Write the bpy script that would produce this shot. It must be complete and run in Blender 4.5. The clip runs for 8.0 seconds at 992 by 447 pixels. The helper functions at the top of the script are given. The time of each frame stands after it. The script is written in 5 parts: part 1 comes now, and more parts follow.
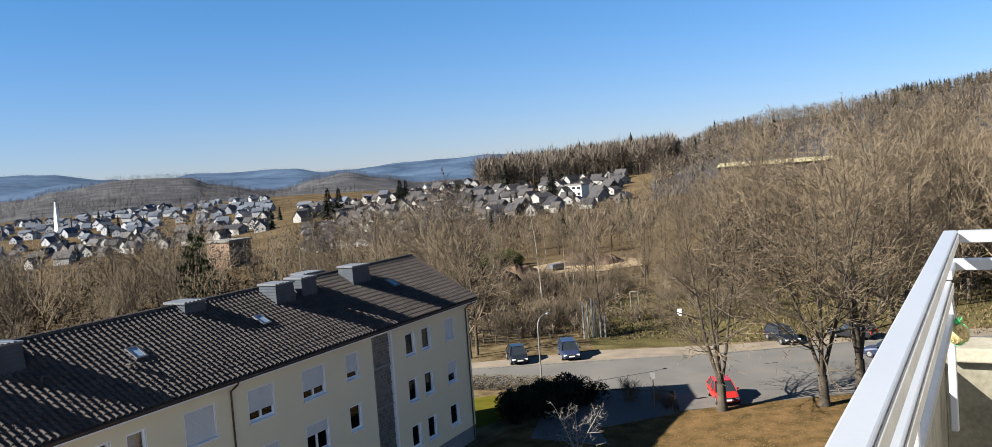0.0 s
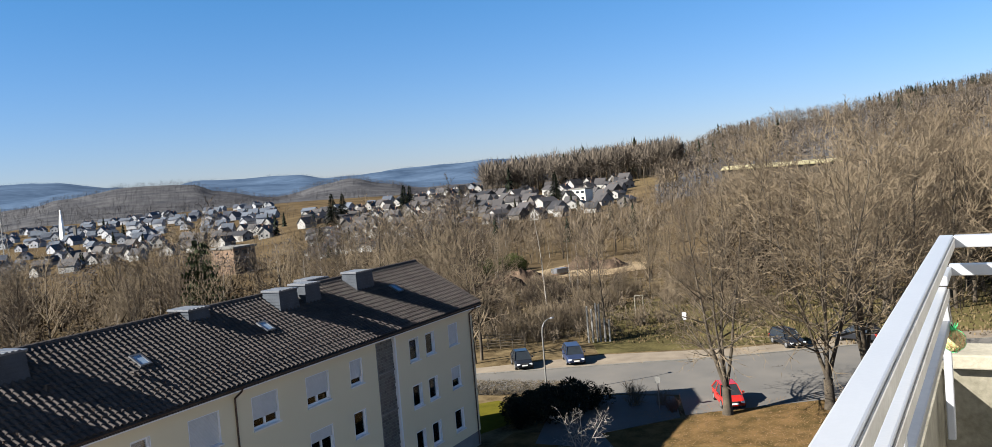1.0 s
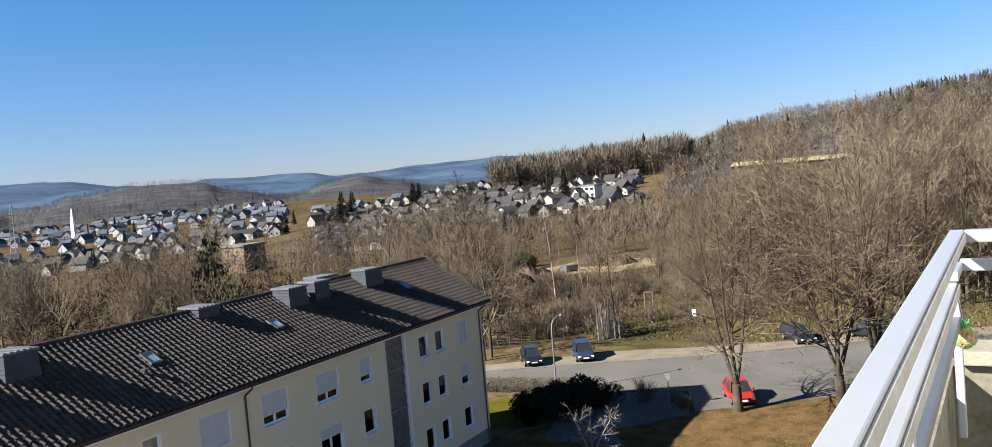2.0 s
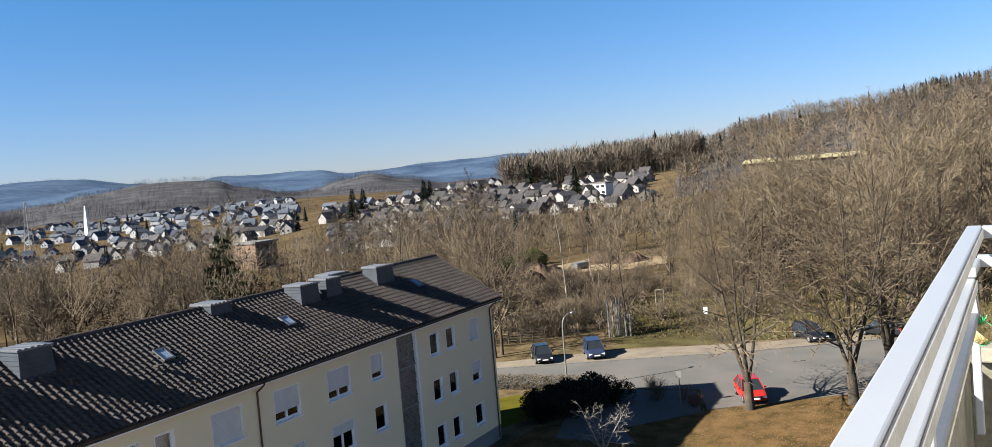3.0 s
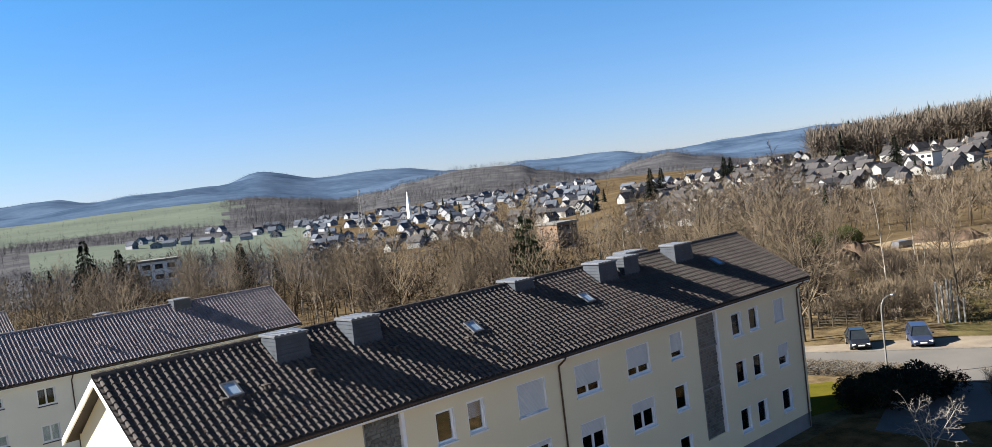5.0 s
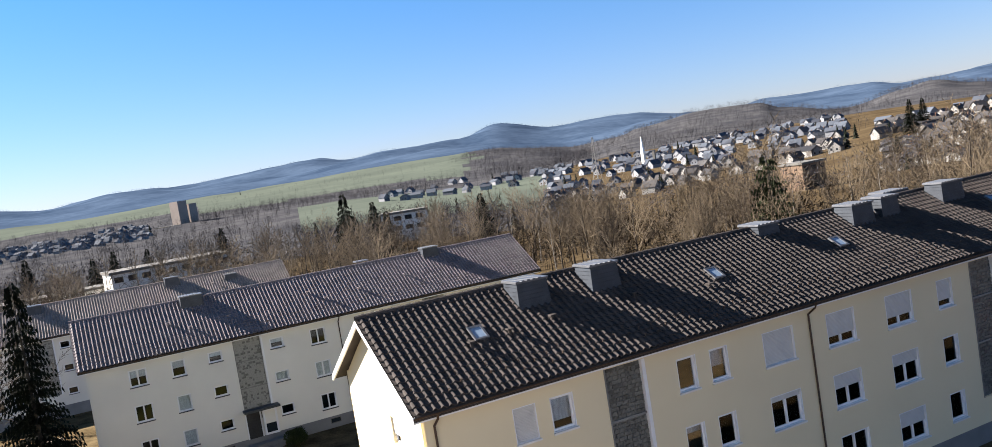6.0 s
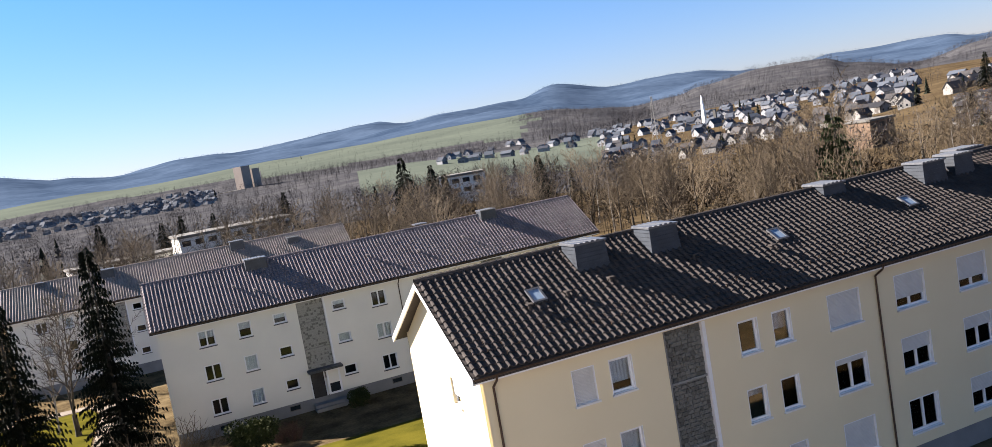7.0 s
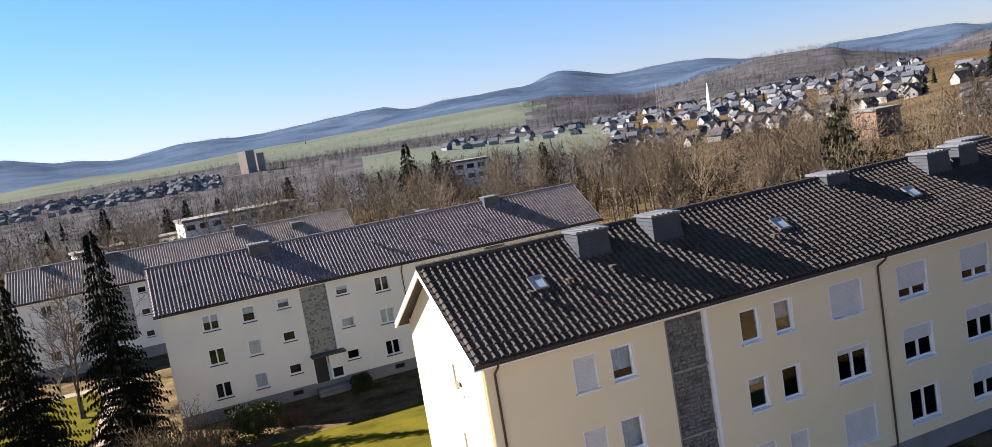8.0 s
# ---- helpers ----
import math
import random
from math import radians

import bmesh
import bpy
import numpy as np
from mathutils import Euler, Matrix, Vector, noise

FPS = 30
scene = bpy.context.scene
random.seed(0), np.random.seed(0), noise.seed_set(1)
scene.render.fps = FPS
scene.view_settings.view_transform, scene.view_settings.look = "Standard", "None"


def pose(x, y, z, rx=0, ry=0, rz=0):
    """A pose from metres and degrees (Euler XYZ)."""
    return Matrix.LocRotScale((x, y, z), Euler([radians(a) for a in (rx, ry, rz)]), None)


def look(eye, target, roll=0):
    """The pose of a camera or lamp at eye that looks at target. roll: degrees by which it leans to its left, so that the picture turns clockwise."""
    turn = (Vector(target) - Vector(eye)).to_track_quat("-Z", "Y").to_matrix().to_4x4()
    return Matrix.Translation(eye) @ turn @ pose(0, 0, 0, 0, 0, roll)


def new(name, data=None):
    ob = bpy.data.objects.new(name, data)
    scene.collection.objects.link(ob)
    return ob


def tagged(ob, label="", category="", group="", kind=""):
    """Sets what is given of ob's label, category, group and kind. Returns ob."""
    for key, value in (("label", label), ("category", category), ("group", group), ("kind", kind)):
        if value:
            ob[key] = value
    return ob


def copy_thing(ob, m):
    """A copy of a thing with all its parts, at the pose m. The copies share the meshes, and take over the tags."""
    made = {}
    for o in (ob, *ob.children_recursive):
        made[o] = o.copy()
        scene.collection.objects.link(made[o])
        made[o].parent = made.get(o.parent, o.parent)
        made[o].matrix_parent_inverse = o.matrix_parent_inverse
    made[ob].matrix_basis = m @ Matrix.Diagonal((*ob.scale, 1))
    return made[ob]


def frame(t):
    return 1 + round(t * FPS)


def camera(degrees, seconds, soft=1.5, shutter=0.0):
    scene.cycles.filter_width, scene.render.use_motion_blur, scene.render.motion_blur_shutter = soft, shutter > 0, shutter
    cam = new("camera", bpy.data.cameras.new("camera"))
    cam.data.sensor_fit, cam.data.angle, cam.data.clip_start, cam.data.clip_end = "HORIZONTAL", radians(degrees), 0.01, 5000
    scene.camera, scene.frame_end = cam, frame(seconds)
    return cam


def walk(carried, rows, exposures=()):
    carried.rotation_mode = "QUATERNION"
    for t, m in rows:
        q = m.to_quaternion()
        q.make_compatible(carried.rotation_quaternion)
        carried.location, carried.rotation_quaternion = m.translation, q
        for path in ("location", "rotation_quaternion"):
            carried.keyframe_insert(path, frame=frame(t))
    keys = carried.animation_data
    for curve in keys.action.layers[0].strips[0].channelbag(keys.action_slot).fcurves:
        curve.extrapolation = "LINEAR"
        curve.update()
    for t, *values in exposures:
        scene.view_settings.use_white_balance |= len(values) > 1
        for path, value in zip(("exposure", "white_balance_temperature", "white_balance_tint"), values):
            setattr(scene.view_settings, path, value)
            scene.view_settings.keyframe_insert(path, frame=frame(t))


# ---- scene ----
cam = camera(59.67, 8.0, soft=0.6)
PATH = [
    (0.0, pose(-0.354, -0.116, 17.475, 86.832, 4.226, -63.398)),
    (0.5, pose(-0.362, -0.140, 17.486, 87.158, 4.367, -63.347)),
    (1.0, pose(-0.295, -0.146, 17.479, 87.166, 4.651, -63.145)),
    (1.5, pose(-0.257, -0.152, 17.475, 87.083, 4.806, -62.852)),
    (3.0, pose(-0.263, -0.139, 17.467, 86.917, 4.881, -61.818)),
    (3.5, pose(-0.248, -0.136, 17.464, 86.795, 4.837, -61.469)),
    (4.0, pose(-0.228, -0.125, 17.452, 86.635, 4.894, -61.300)),
    (4.5, pose(-0.134, -0.088, 17.402, 86.874, 5.062, -57.829)),
    (4.8, pose(-0.074, -0.079, 17.361, 87.598, 6.164, -49.122)),
    (5.0, pose(-0.026, -0.061, 17.341, 87.585, 6.765, -42.197)),
    (5.1, pose(0.012, -0.047, 17.334, 87.736, 7.431, -39.421)),
    (5.2, pose(0.048, -0.033, 17.319, 87.602, 7.371, -37.080)),
    (6.3, pose(0.068, 0.185, 17.347, 85.821, 9.797, -24.844)),
    (6.5, pose(0.085, 0.176, 17.355, 85.451, 9.847, -23.824)),
    (7.0, pose(0.122, 0.242, 17.337, 84.293, 9.822, -22.853)),
    (7.5, pose(0.118, 0.169, 17.347, 83.717, 9.534, -22.595)),
    (8.0, pose(0.159, 0.176, 17.367, 83.458, 9.389, -22.533)),
]
walk(cam, PATH, ((0, 1.90, 6350, 10), (4.4, 1.90, 6350, 10), (5.0, 2.09, 6400, 11), (6.4, 2.17, 6600, 16), (8.0, 2.17, 6650, 18)))

# ---- light ----
SUN_TO = Vector((-1.27, 1.17, 1.0)).normalized()
world = bpy.data.worlds.new("sky_world")
scene.world = world
world.use_nodes = True
wn = world.node_tree
sky = wn.nodes.new("ShaderNodeTexSky")
sky.sky_type, sky.sun_disc = "NISHITA", False
sky.sun_elevation = math.asin(SUN_TO.z)
sky.sun_rotation = math.atan2(SUN_TO.x, SUN_TO.y)
sky.altitude, sky.air_density, sky.dust_density, sky.ozone_density = 300, 1.0, 0.2, 1.6
# hazier towards the horizon, deeper blue above
sky_at = wn.nodes.new("ShaderNodeTexCoord")
sky_z = wn.nodes.new("ShaderNodeSeparateXYZ")
haze = wn.nodes.new("ShaderNodeValToRGB")
haze.color_ramp.elements[0].position, haze.color_ramp.elements[0].color = 0.0, (0.45, 0.48, 0.71, 1)
haze.color_ramp.elements[1].position, haze.color_ramp.elements[1].color = 0.75, (0.16, 0.30, 0.42, 1)
step = haze.color_ramp.elements.new(0.30)
step.color = (0.22, 0.57, 0.82, 1)
tint = wn.nodes.new("ShaderNodeMix")
tint.data_type, tint.blend_type = "RGBA", "MULTIPLY"
tint.inputs[0].default_value = 1.0
wn.links.new(sky_at.outputs["Generated"], sky_z.inputs[0])
wn.links.new(sky_z.outputs["Z"], haze.inputs[0])
wn.links.new(haze.outputs[0], tint.inputs[7])
wn.links.new(sky.outputs[0], tint.inputs[6])
wn.links.new(tint.outputs[2], wn.nodes["Background"].inputs[0])
wn.nodes["Background"].inputs[1].default_value = 0.05
sun_data = bpy.data.lights.new("sun", "SUN")
sun_data.energy, sun_data.angle, sun_data.color = 5.0, radians(0.5), (1.0, 0.94, 0.84)
sun = new("sun", sun_data)
sun.matrix_world = look((0, 0, 60), Vector((0, 0, 60)) - SUN_TO)


# ---- materials ----
def material(name, base, dark=None, rough=0.8, scale=4.0, fine=60.0, bump=0.15, metal=0.0, spread=0.5, per_object=0.0, islands=0.0, spec=0.4):
    """A two-scale mottled surface: large stains, fine grain and relief."""
    m = bpy.data.materials.new(name)
    m.use_nodes = True
    nt = m.node_tree
    b = nt.nodes["Principled BSDF"]
    b.inputs["Roughness"].default_value = rough
    b.inputs["Metallic"].default_value = metal
    b.inputs["Specular IOR Level"].default_value = spec
    dark = dark or tuple(c * 0.7 for c in base)
    geo = nt.nodes.new("ShaderNodeNewGeometry")
    n1 = nt.nodes.new("ShaderNodeTexNoise")
    n1.inputs["Scale"].default_value, n1.inputs["Detail"].default_value = scale, 6
    n2 = nt.nodes.new("ShaderNodeTexNoise")
    n2.inputs["Scale"].default_value, n2.inputs["Detail"].default_value = fine, 3
    for n in (n1, n2):
        nt.links.new(geo.outputs["Position"], n.inputs["Vector"])
    add = nt.nodes.new("ShaderNodeMath")
    add.operation = "MULTIPLY_ADD"
    nt.links.new(n2.outputs[0], add.inputs[0])
    add.inputs[1].default_value = 0.45
    nt.links.new(n1.outputs[0], add.inputs[2])
    fac = add.outputs[0]
    if per_object or islands:
        src = nt.nodes.new("ShaderNodeObjectInfo").outputs["Random"] if per_object else geo.outputs["Random Per Island"]
        a2 = nt.nodes.new("ShaderNodeMath")
        a2.operation = "MULTIPLY_ADD"
        nt.links.new(src, a2.inputs[0])
        a2.inputs[1].default_value = per_object or islands
        nt.links.new(fac, a2.inputs[2])
        fac = a2.outputs[0]
    ramp = nt.nodes.new("ShaderNodeValToRGB")
    mid = 0.72 + 0.5 * (per_object or islands)
    ramp.color_ramp.elements[0].position, ramp.color_ramp.elements[1].position = max(0.0, mid - spread / 2), min(1.0, mid + spread / 2)
    ramp.color_ramp.elements[0].color, ramp.color_ramp.elements[1].color = (*dark, 1), (*base, 1)
    nt.links.new(fac, ramp.inputs[0])
    nt.links.new(ramp.outputs[0], b.inputs["Base Color"])
    if bump:
        bp = nt.nodes.new("ShaderNodeBump")
        bp.inputs["Strength"].default_value, bp.inputs["Distance"].default_value = bump, 0.02
        nt.links.new(fac, bp.inputs["Height"])
        nt.links.new(bp.outputs[0], b.inputs["Normal"])
    return m


def glass_material(name, tint=(0.9, 0.95, 1.0)):
    m = bpy.data.materials.new(name)
    m.use_nodes = True
    nt = m.node_tree
    out = nt.nodes["Material Output"]
    nt.nodes.remove(nt.nodes["Principled BSDF"])
    tr, gl, mix, fr = (nt.nodes.new("ShaderNode" + k) for k in ("BsdfTransparent", "BsdfGlossy", "MixShader", "Fresnel"))
    tr.inputs[0].default_value = (*tint, 1)
    gl.inputs["Roughness"].default_value = 0.03
    fr.inputs[0].default_value = 1.5
    nt.links.new(fr.outputs[0], mix.inputs[0])
    nt.links.new(tr.outputs[0], mix.inputs[1])
    nt.links.new(gl.outputs[0], mix.inputs[2])
    nt.links.new(mix.outputs[0], out.inputs[0])
    return m


M = {
    "scrub": material("dry_grass_and_soil", (0.136, 0.103, 0.057), (0.050, 0.036, 0.020), 0.95, 0.5, 5.0, 0.8, spread=0.35, spec=0.0),
    "wood_floor": material("woodland_floor", (0.101, 0.075, 0.043), (0.043, 0.031, 0.019), 0.95, 0.03, 0.4, 0.3, spec=0.0),
    # meadow green, paled and blued by haze painted in
    "meadow": material("hazed_winter_meadow", (0.104, 0.122, 0.098), (0.074, 0.088, 0.074), 0.95, 0.006, 0.05, 0.0, spec=0.0),
    # woodland brown shifted to blue-grey: haze mixed into the base colour
    "hill_wood": material("hazed_hill_wood", (0.080, 0.079, 0.082), (0.040, 0.042, 0.048), 0.95, 0.022, 0.25, 0.0, spread=0.35, spec=0.0),
    # far hills: the blue of distance haze is painted into the colour
    "far_wood": material("haze_blue_wooded_hills", (0.064, 0.096, 0.148), (0.030, 0.050, 0.086), 1.0, 0.004, 0.03, 0.0, spread=0.4, spec=0.0),
    # ridge trees tinted blue in place of real haze
    "far_conifer": material("haze_blue_forest", (0.050, 0.074, 0.108), (0.034, 0.052, 0.080), 1.0, 0.003, 0.03, 0.0, islands=0.25, spec=0.0),
    # aerial haze of the middle hills is part of this colour
    "hill_canopy": material("hazed_hill_forest", (0.079, 0.074, 0.077), (0.041, 0.042, 0.048), 1.0, 0.01, 0.1, 0.0, islands=0.4, spec=0.0),
    # walls and roofs of far houses carry the valley's blue haze as colour
    "far_house": material("hazed_house_render", (0.245, 0.252, 0.266), (0.108, 0.115, 0.130), 0.9, 0.05, 2.0, 0.0, islands=0.7, spec=0.0),
    "far_roof": material("hazed_far_roof", (0.078, 0.090, 0.110), (0.041, 0.046, 0.059), 0.9, 0.05, 3.0, 0.0, islands=0.6, spec=0.1),
    "lawn": material("winter_lawn", (0.097, 0.085, 0.013), (0.048, 0.047, 0.008), 0.95, 0.5, 9.0, 0.5, spec=0.0),
    "leaf_lawn": material("leaf_strewn_lawn", (0.145, 0.089, 0.040), (0.053, 0.039, 0.016), 0.95, 0.8, 8.0, 0.9, spread=0.4, spec=0.0),
    "verge": material("rough_winter_grass", (0.100, 0.085, 0.037), (0.034, 0.030, 0.015), 0.95, 0.22, 5.0, 0.9, spread=0.4, spec=0.0),
    "asphalt": material("worn_asphalt", (0.116, 0.106, 0.093), (0.075, 0.072, 0.067), 0.9, 0.25, 12.0, 0.2),
    "asphalt_dark": material("patched_asphalt", (0.098, 0.094, 0.088), (0.053, 0.051, 0.051), 0.9, 0.3, 12.0, 0.2),
    "kerb": material("concrete_kerb", (0.157, 0.149, 0.134), (0.093, 0.090, 0.082), 0.9, 2.0, 30.0),
    "soil": material("dark_tipped_soil", (0.106, 0.075, 0.053), (0.043, 0.031, 0.024), 0.95, 0.5, 5.0, 0.9, spread=0.4, spec=0.0),
    "gravel": material("gravel_path", (0.193, 0.159, 0.116), (0.116, 0.092, 0.067), 0.95, 0.6, 14.0, 0.6),
    "sand": material("bare_sand", (0.256, 0.201, 0.130), (0.159, 0.116, 0.070), 0.95, 0.12, 2.0, 0.4, spec=0.0),
    "render_cream": material("cream_render", (0.68, 0.60, 0.415), (0.63, 0.55, 0.375), 0.9, 0.4, 90.0, 0.1, spread=0.8),
    "render_grey": material("grey_high_rise_render", (0.540, 0.553, 0.567), (0.446, 0.459, 0.472), 0.9, 0.4, 60.0, 0.1, spread=0.8),
    "render_white": material("white_render", (0.720, 0.698, 0.630), (0.621, 0.603, 0.549), 0.9, 0.4, 90.0, 0.1, spread=0.8),
    "plinth": material("grey_plinth_render", (0.20, 0.205, 0.21), (0.14, 0.145, 0.15), 0.9, 0.8, 60.0),
    "tile": material("brown_black_roof_tile", (0.065, 0.057, 0.053), (0.032, 0.029, 0.028), 0.75, 1.2, 25.0, 0.2, islands=0.25, spec=0.05, spread=0.8),
    "tile_one": material("brown_black_tile", (0.065, 0.057, 0.053), (0.032, 0.029, 0.028), 0.75, 1.2, 25.0, 0.2, per_object=0.25, spec=0.05, spread=0.8),
    "tile_b": material("grey_brown_roof_tile", (0.186, 0.164, 0.171), (0.097, 0.086, 0.093), 0.7, 1.0, 25.0, 0.25, islands=0.3, spec=0.1, spread=0.8),
    "tile_c": material("weathered_roof_tile", (0.283, 0.240, 0.213), (0.140, 0.121, 0.107), 0.7, 1.0, 25.0, 0.25, islands=0.3, spec=0.1, spread=0.8),
    "slate": material("slate_cladding", (0.045, 0.054, 0.067), (0.023, 0.028, 0.036), 0.5, 2.0, 20.0, 0.2),
    "zinc": material("zinc_sheet", (0.162, 0.168, 0.180), (0.114, 0.120, 0.132), 0.4, 3.0, 30.0, 0.05, metal=0.5),
    "copper": material("brown_copper_pipe", (0.10, 0.065, 0.045), (0.06, 0.04, 0.03), 0.5, 3.0, 30.0, 0.05, metal=0.4),
    "upvc": material("white_window_plastic", (0.738, 0.747, 0.756), (0.666, 0.675, 0.693), 0.35, 3.0, 40.0, 0.0),
    "shutter": material("light_roller_shutter", (0.558, 0.549, 0.525), (0.476, 0.467, 0.451), 0.5, 2.0, 30.0, 0.0),
    "sill": material("pale_stone_sill", (0.70, 0.70, 0.69), (0.58, 0.58, 0.58), 0.6, 3.0, 40.0),
    "dark_sill": material("dark_stone_sill", (0.07, 0.07, 0.075), (0.04, 0.04, 0.045), 0.6, 3.0, 40.0),
    # near-black in place of unlit room shade; also on the dark entrance door
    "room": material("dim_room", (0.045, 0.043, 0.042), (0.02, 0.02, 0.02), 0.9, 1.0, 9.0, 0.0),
    "curtain": material("net_curtain", (0.62, 0.62, 0.60), (0.45, 0.45, 0.44), 0.9, 3.0, 20.0, 0.1),
    "mosaic": material("dark_stair_glazing", (0.13, 0.135, 0.125), (0.075, 0.08, 0.075), 0.35, 1.5, 20.0, 0.1, islands=0.6),
    "mosaic_b": material("grey_stair_blocks", (0.28, 0.28, 0.26), (0.13, 0.13, 0.12), 0.5, 1.5, 20.0, 0.1, islands=0.9),
    "mortar": material("grey_mortar", (0.24, 0.24, 0.23), (0.17, 0.17, 0.16), 0.9, 3.0, 40.0),
    "bark": material("grey_brown_bark", (0.067, 0.053, 0.036), (0.027, 0.021, 0.015), 0.95, 1.5, 14.0, 0.8, spread=0.35),
    "twig": material("bare_twigs", (0.117, 0.089, 0.056), (0.053, 0.038, 0.024), 0.9, 0.3, 6.0, 0.0, per_object=0.6),
    "twig_far": material("far_bare_twigs", (0.110, 0.088, 0.066), (0.054, 0.045, 0.034), 0.95, 0.01, 0.1, 0.0, islands=0.5, spec=0.0),
    # twig brown darkened: the shade of the gaps between trees is painted in
    "thicket": material("shade_dark_undergrowth", (0.052, 0.041, 0.029), (0.022, 0.018, 0.014), 0.95, 0.05, 0.6, 0.0, islands=0.5, spec=0.0),
    # twig brown greyed for distance haze, in the colour itself
    "twig_hill": material("hazed_bare_woods", (0.066, 0.062, 0.062), (0.034, 0.033, 0.036), 0.95, 0.01, 0.1, 0.0, islands=0.5, spec=0.0),
    "twig_edge": material("grey_brown_forest", (0.111, 0.093, 0.074), (0.045, 0.038, 0.032), 0.95, 0.01, 0.1, 0.0, islands=0.6, spec=0.0),
    "orange_brick": material("orange_brick", (0.176, 0.117, 0.077), (0.128, 0.085, 0.056), 0.9, 0.2, 2.0, 0.0),
    "birch": material("birch_bark", (0.231, 0.212, 0.186), (0.149, 0.134, 0.115), 0.8, 2.0, 12.0, 0.2),
    "needle": material("dark_needles", (0.012, 0.016, 0.008), (0.004, 0.006, 0.004), 0.8, 0.6, 6.0, 0.0, spec=0.1),
    "pine_needle": material("pine_needles", (0.038, 0.044, 0.020), (0.016, 0.020, 0.010), 0.8, 0.6, 6.0, 0.0, spec=0.1),
    "shrub_red": material("reddish_twigs", (0.082, 0.039, 0.024), (0.044, 0.022, 0.015), 0.9, 0.6, 6.0, 0.0),
    "leaf": material("evergreen_leaf", (0.045, 0.053, 0.015), (0.016, 0.021, 0.007), 0.85, 1.5, 9.0, 0.0, spec=0.1),
    "rail": material("white_painted_rail", (0.280, 0.288, 0.304), (0.243, 0.252, 0.270), 0.32, 4.0, 120.0, 0.03, spread=0.9),
    # grey for the rails' inner side faces in shade
    "rail_grey": material("grey_shaded_edge", (0.359, 0.343, 0.312), (0.234, 0.218, 0.195), 0.5, 9.0, 60.0, 0.15),
    "house_white": material("house_render", (0.206, 0.201, 0.189), (0.066, 0.058, 0.050), 0.9, 0.2, 2.0, 0.0, per_object=0.9),
    "house_roof": material("house_roof_tile", (0.040, 0.037, 0.037), (0.014, 0.014, 0.016), 0.6, 0.3, 3.0, 0.0, per_object=0.8),
    "brick_red": material("weathered_brick", (0.175, 0.104, 0.067), (0.112, 0.062, 0.041), 0.9, 0.2, 2.0, 0.0),
    "shutter_paint": material("yellow_field_paint", (0.298, 0.266, 0.144), (0.223, 0.197, 0.107), 0.9, 0.05, 0.5, 0.0),
    "tower_concrete": material("brown_concrete", (0.293, 0.245, 0.213), (0.223, 0.186, 0.160), 0.9, 0.05, 1.0, 0.0),
    "concrete": material("beige_concrete", (0.202, 0.184, 0.144), (0.088, 0.082, 0.058), 0.9, 5.0, 45.0, 0.3, spread=0.45),
    "coping": material("weathered_coping", (0.281, 0.257, 0.202), (0.153, 0.141, 0.104), 0.9, 6.0, 60.0, 0.3, spread=0.6),
    "yew": material("dark_evergreen", (0.021, 0.024, 0.016), (0.006, 0.010, 0.006), 0.85, 1.5, 9.0, 0.0, spec=0.1),
    "car_black": material("black_car_paint", (0.012, 0.014, 0.018), (0.010, 0.011, 0.014), 0.2, 3.0, 40.0, 0.0),
    "car_blue": material("slate_blue_car_paint", (0.026, 0.038, 0.080), (0.022, 0.031, 0.066), 0.3, 3.0, 40.0, 0.0, metal=0.2),
    "car_red": material("bright_red_car_paint", (0.330, 0.018, 0.012), (0.277, 0.015, 0.010), 0.22, 3.0, 40.0, 0.0),
    "car_glass": material("tinted_car_glass", (0.02, 0.025, 0.03), (0.015, 0.018, 0.022), 0.06, 3.0, 40.0, 0.0),
    "rubber": material("black_rubber", (0.02, 0.02, 0.02), (0.012, 0.012, 0.012), 0.8, 5.0, 50.0, 0.1),
    "alloy": material("grey_alloy", (0.45, 0.46, 0.48), (0.3, 0.31, 0.33), 0.35, 5.0, 50.0, 0.0, metal=0.8),
    "lamp_glass": material("clear_headlamp", (0.75, 0.77, 0.78), (0.6, 0.62, 0.64), 0.1, 5.0, 50.0, 0.0),
    "plate": material("white_plate", (0.75, 0.75, 0.72), (0.65, 0.65, 0.62), 0.4, 5.0, 50.0, 0.0),
    "steel_post": material("grey_steel_post", (0.175, 0.175, 0.167), (0.116, 0.112, 0.104), 0.5, 2.0, 20.0, 0.1, metal=0.3),
    "dead_leaf": material("dead_leaf", (0.181, 0.107, 0.048), (0.058, 0.037, 0.018), 0.9, 3.0, 20.0, 0.0, islands=0.8),
    "hedge": material("dry_hedge", (0.083, 0.062, 0.037), (0.037, 0.030, 0.016), 0.9, 1.0, 9.0, 0.3),
    "fat": material("bird_seed_fat", (0.50, 0.36, 0.17), (0.24, 0.15, 0.06), 0.7, 60.0, 300.0, 0.6, spread=0.35),
    "net_green": material("green_net", (0.06, 0.42, 0.16), (0.04, 0.30, 0.10), 0.6, 20.0, 90.0, 0.0),
    "cord": material("dark_cord", (0.05, 0.045, 0.04), (0.03, 0.028, 0.025), 0.8, 20.0, 90.0, 0.0),
    "glass": glass_material("window_glass"),
}


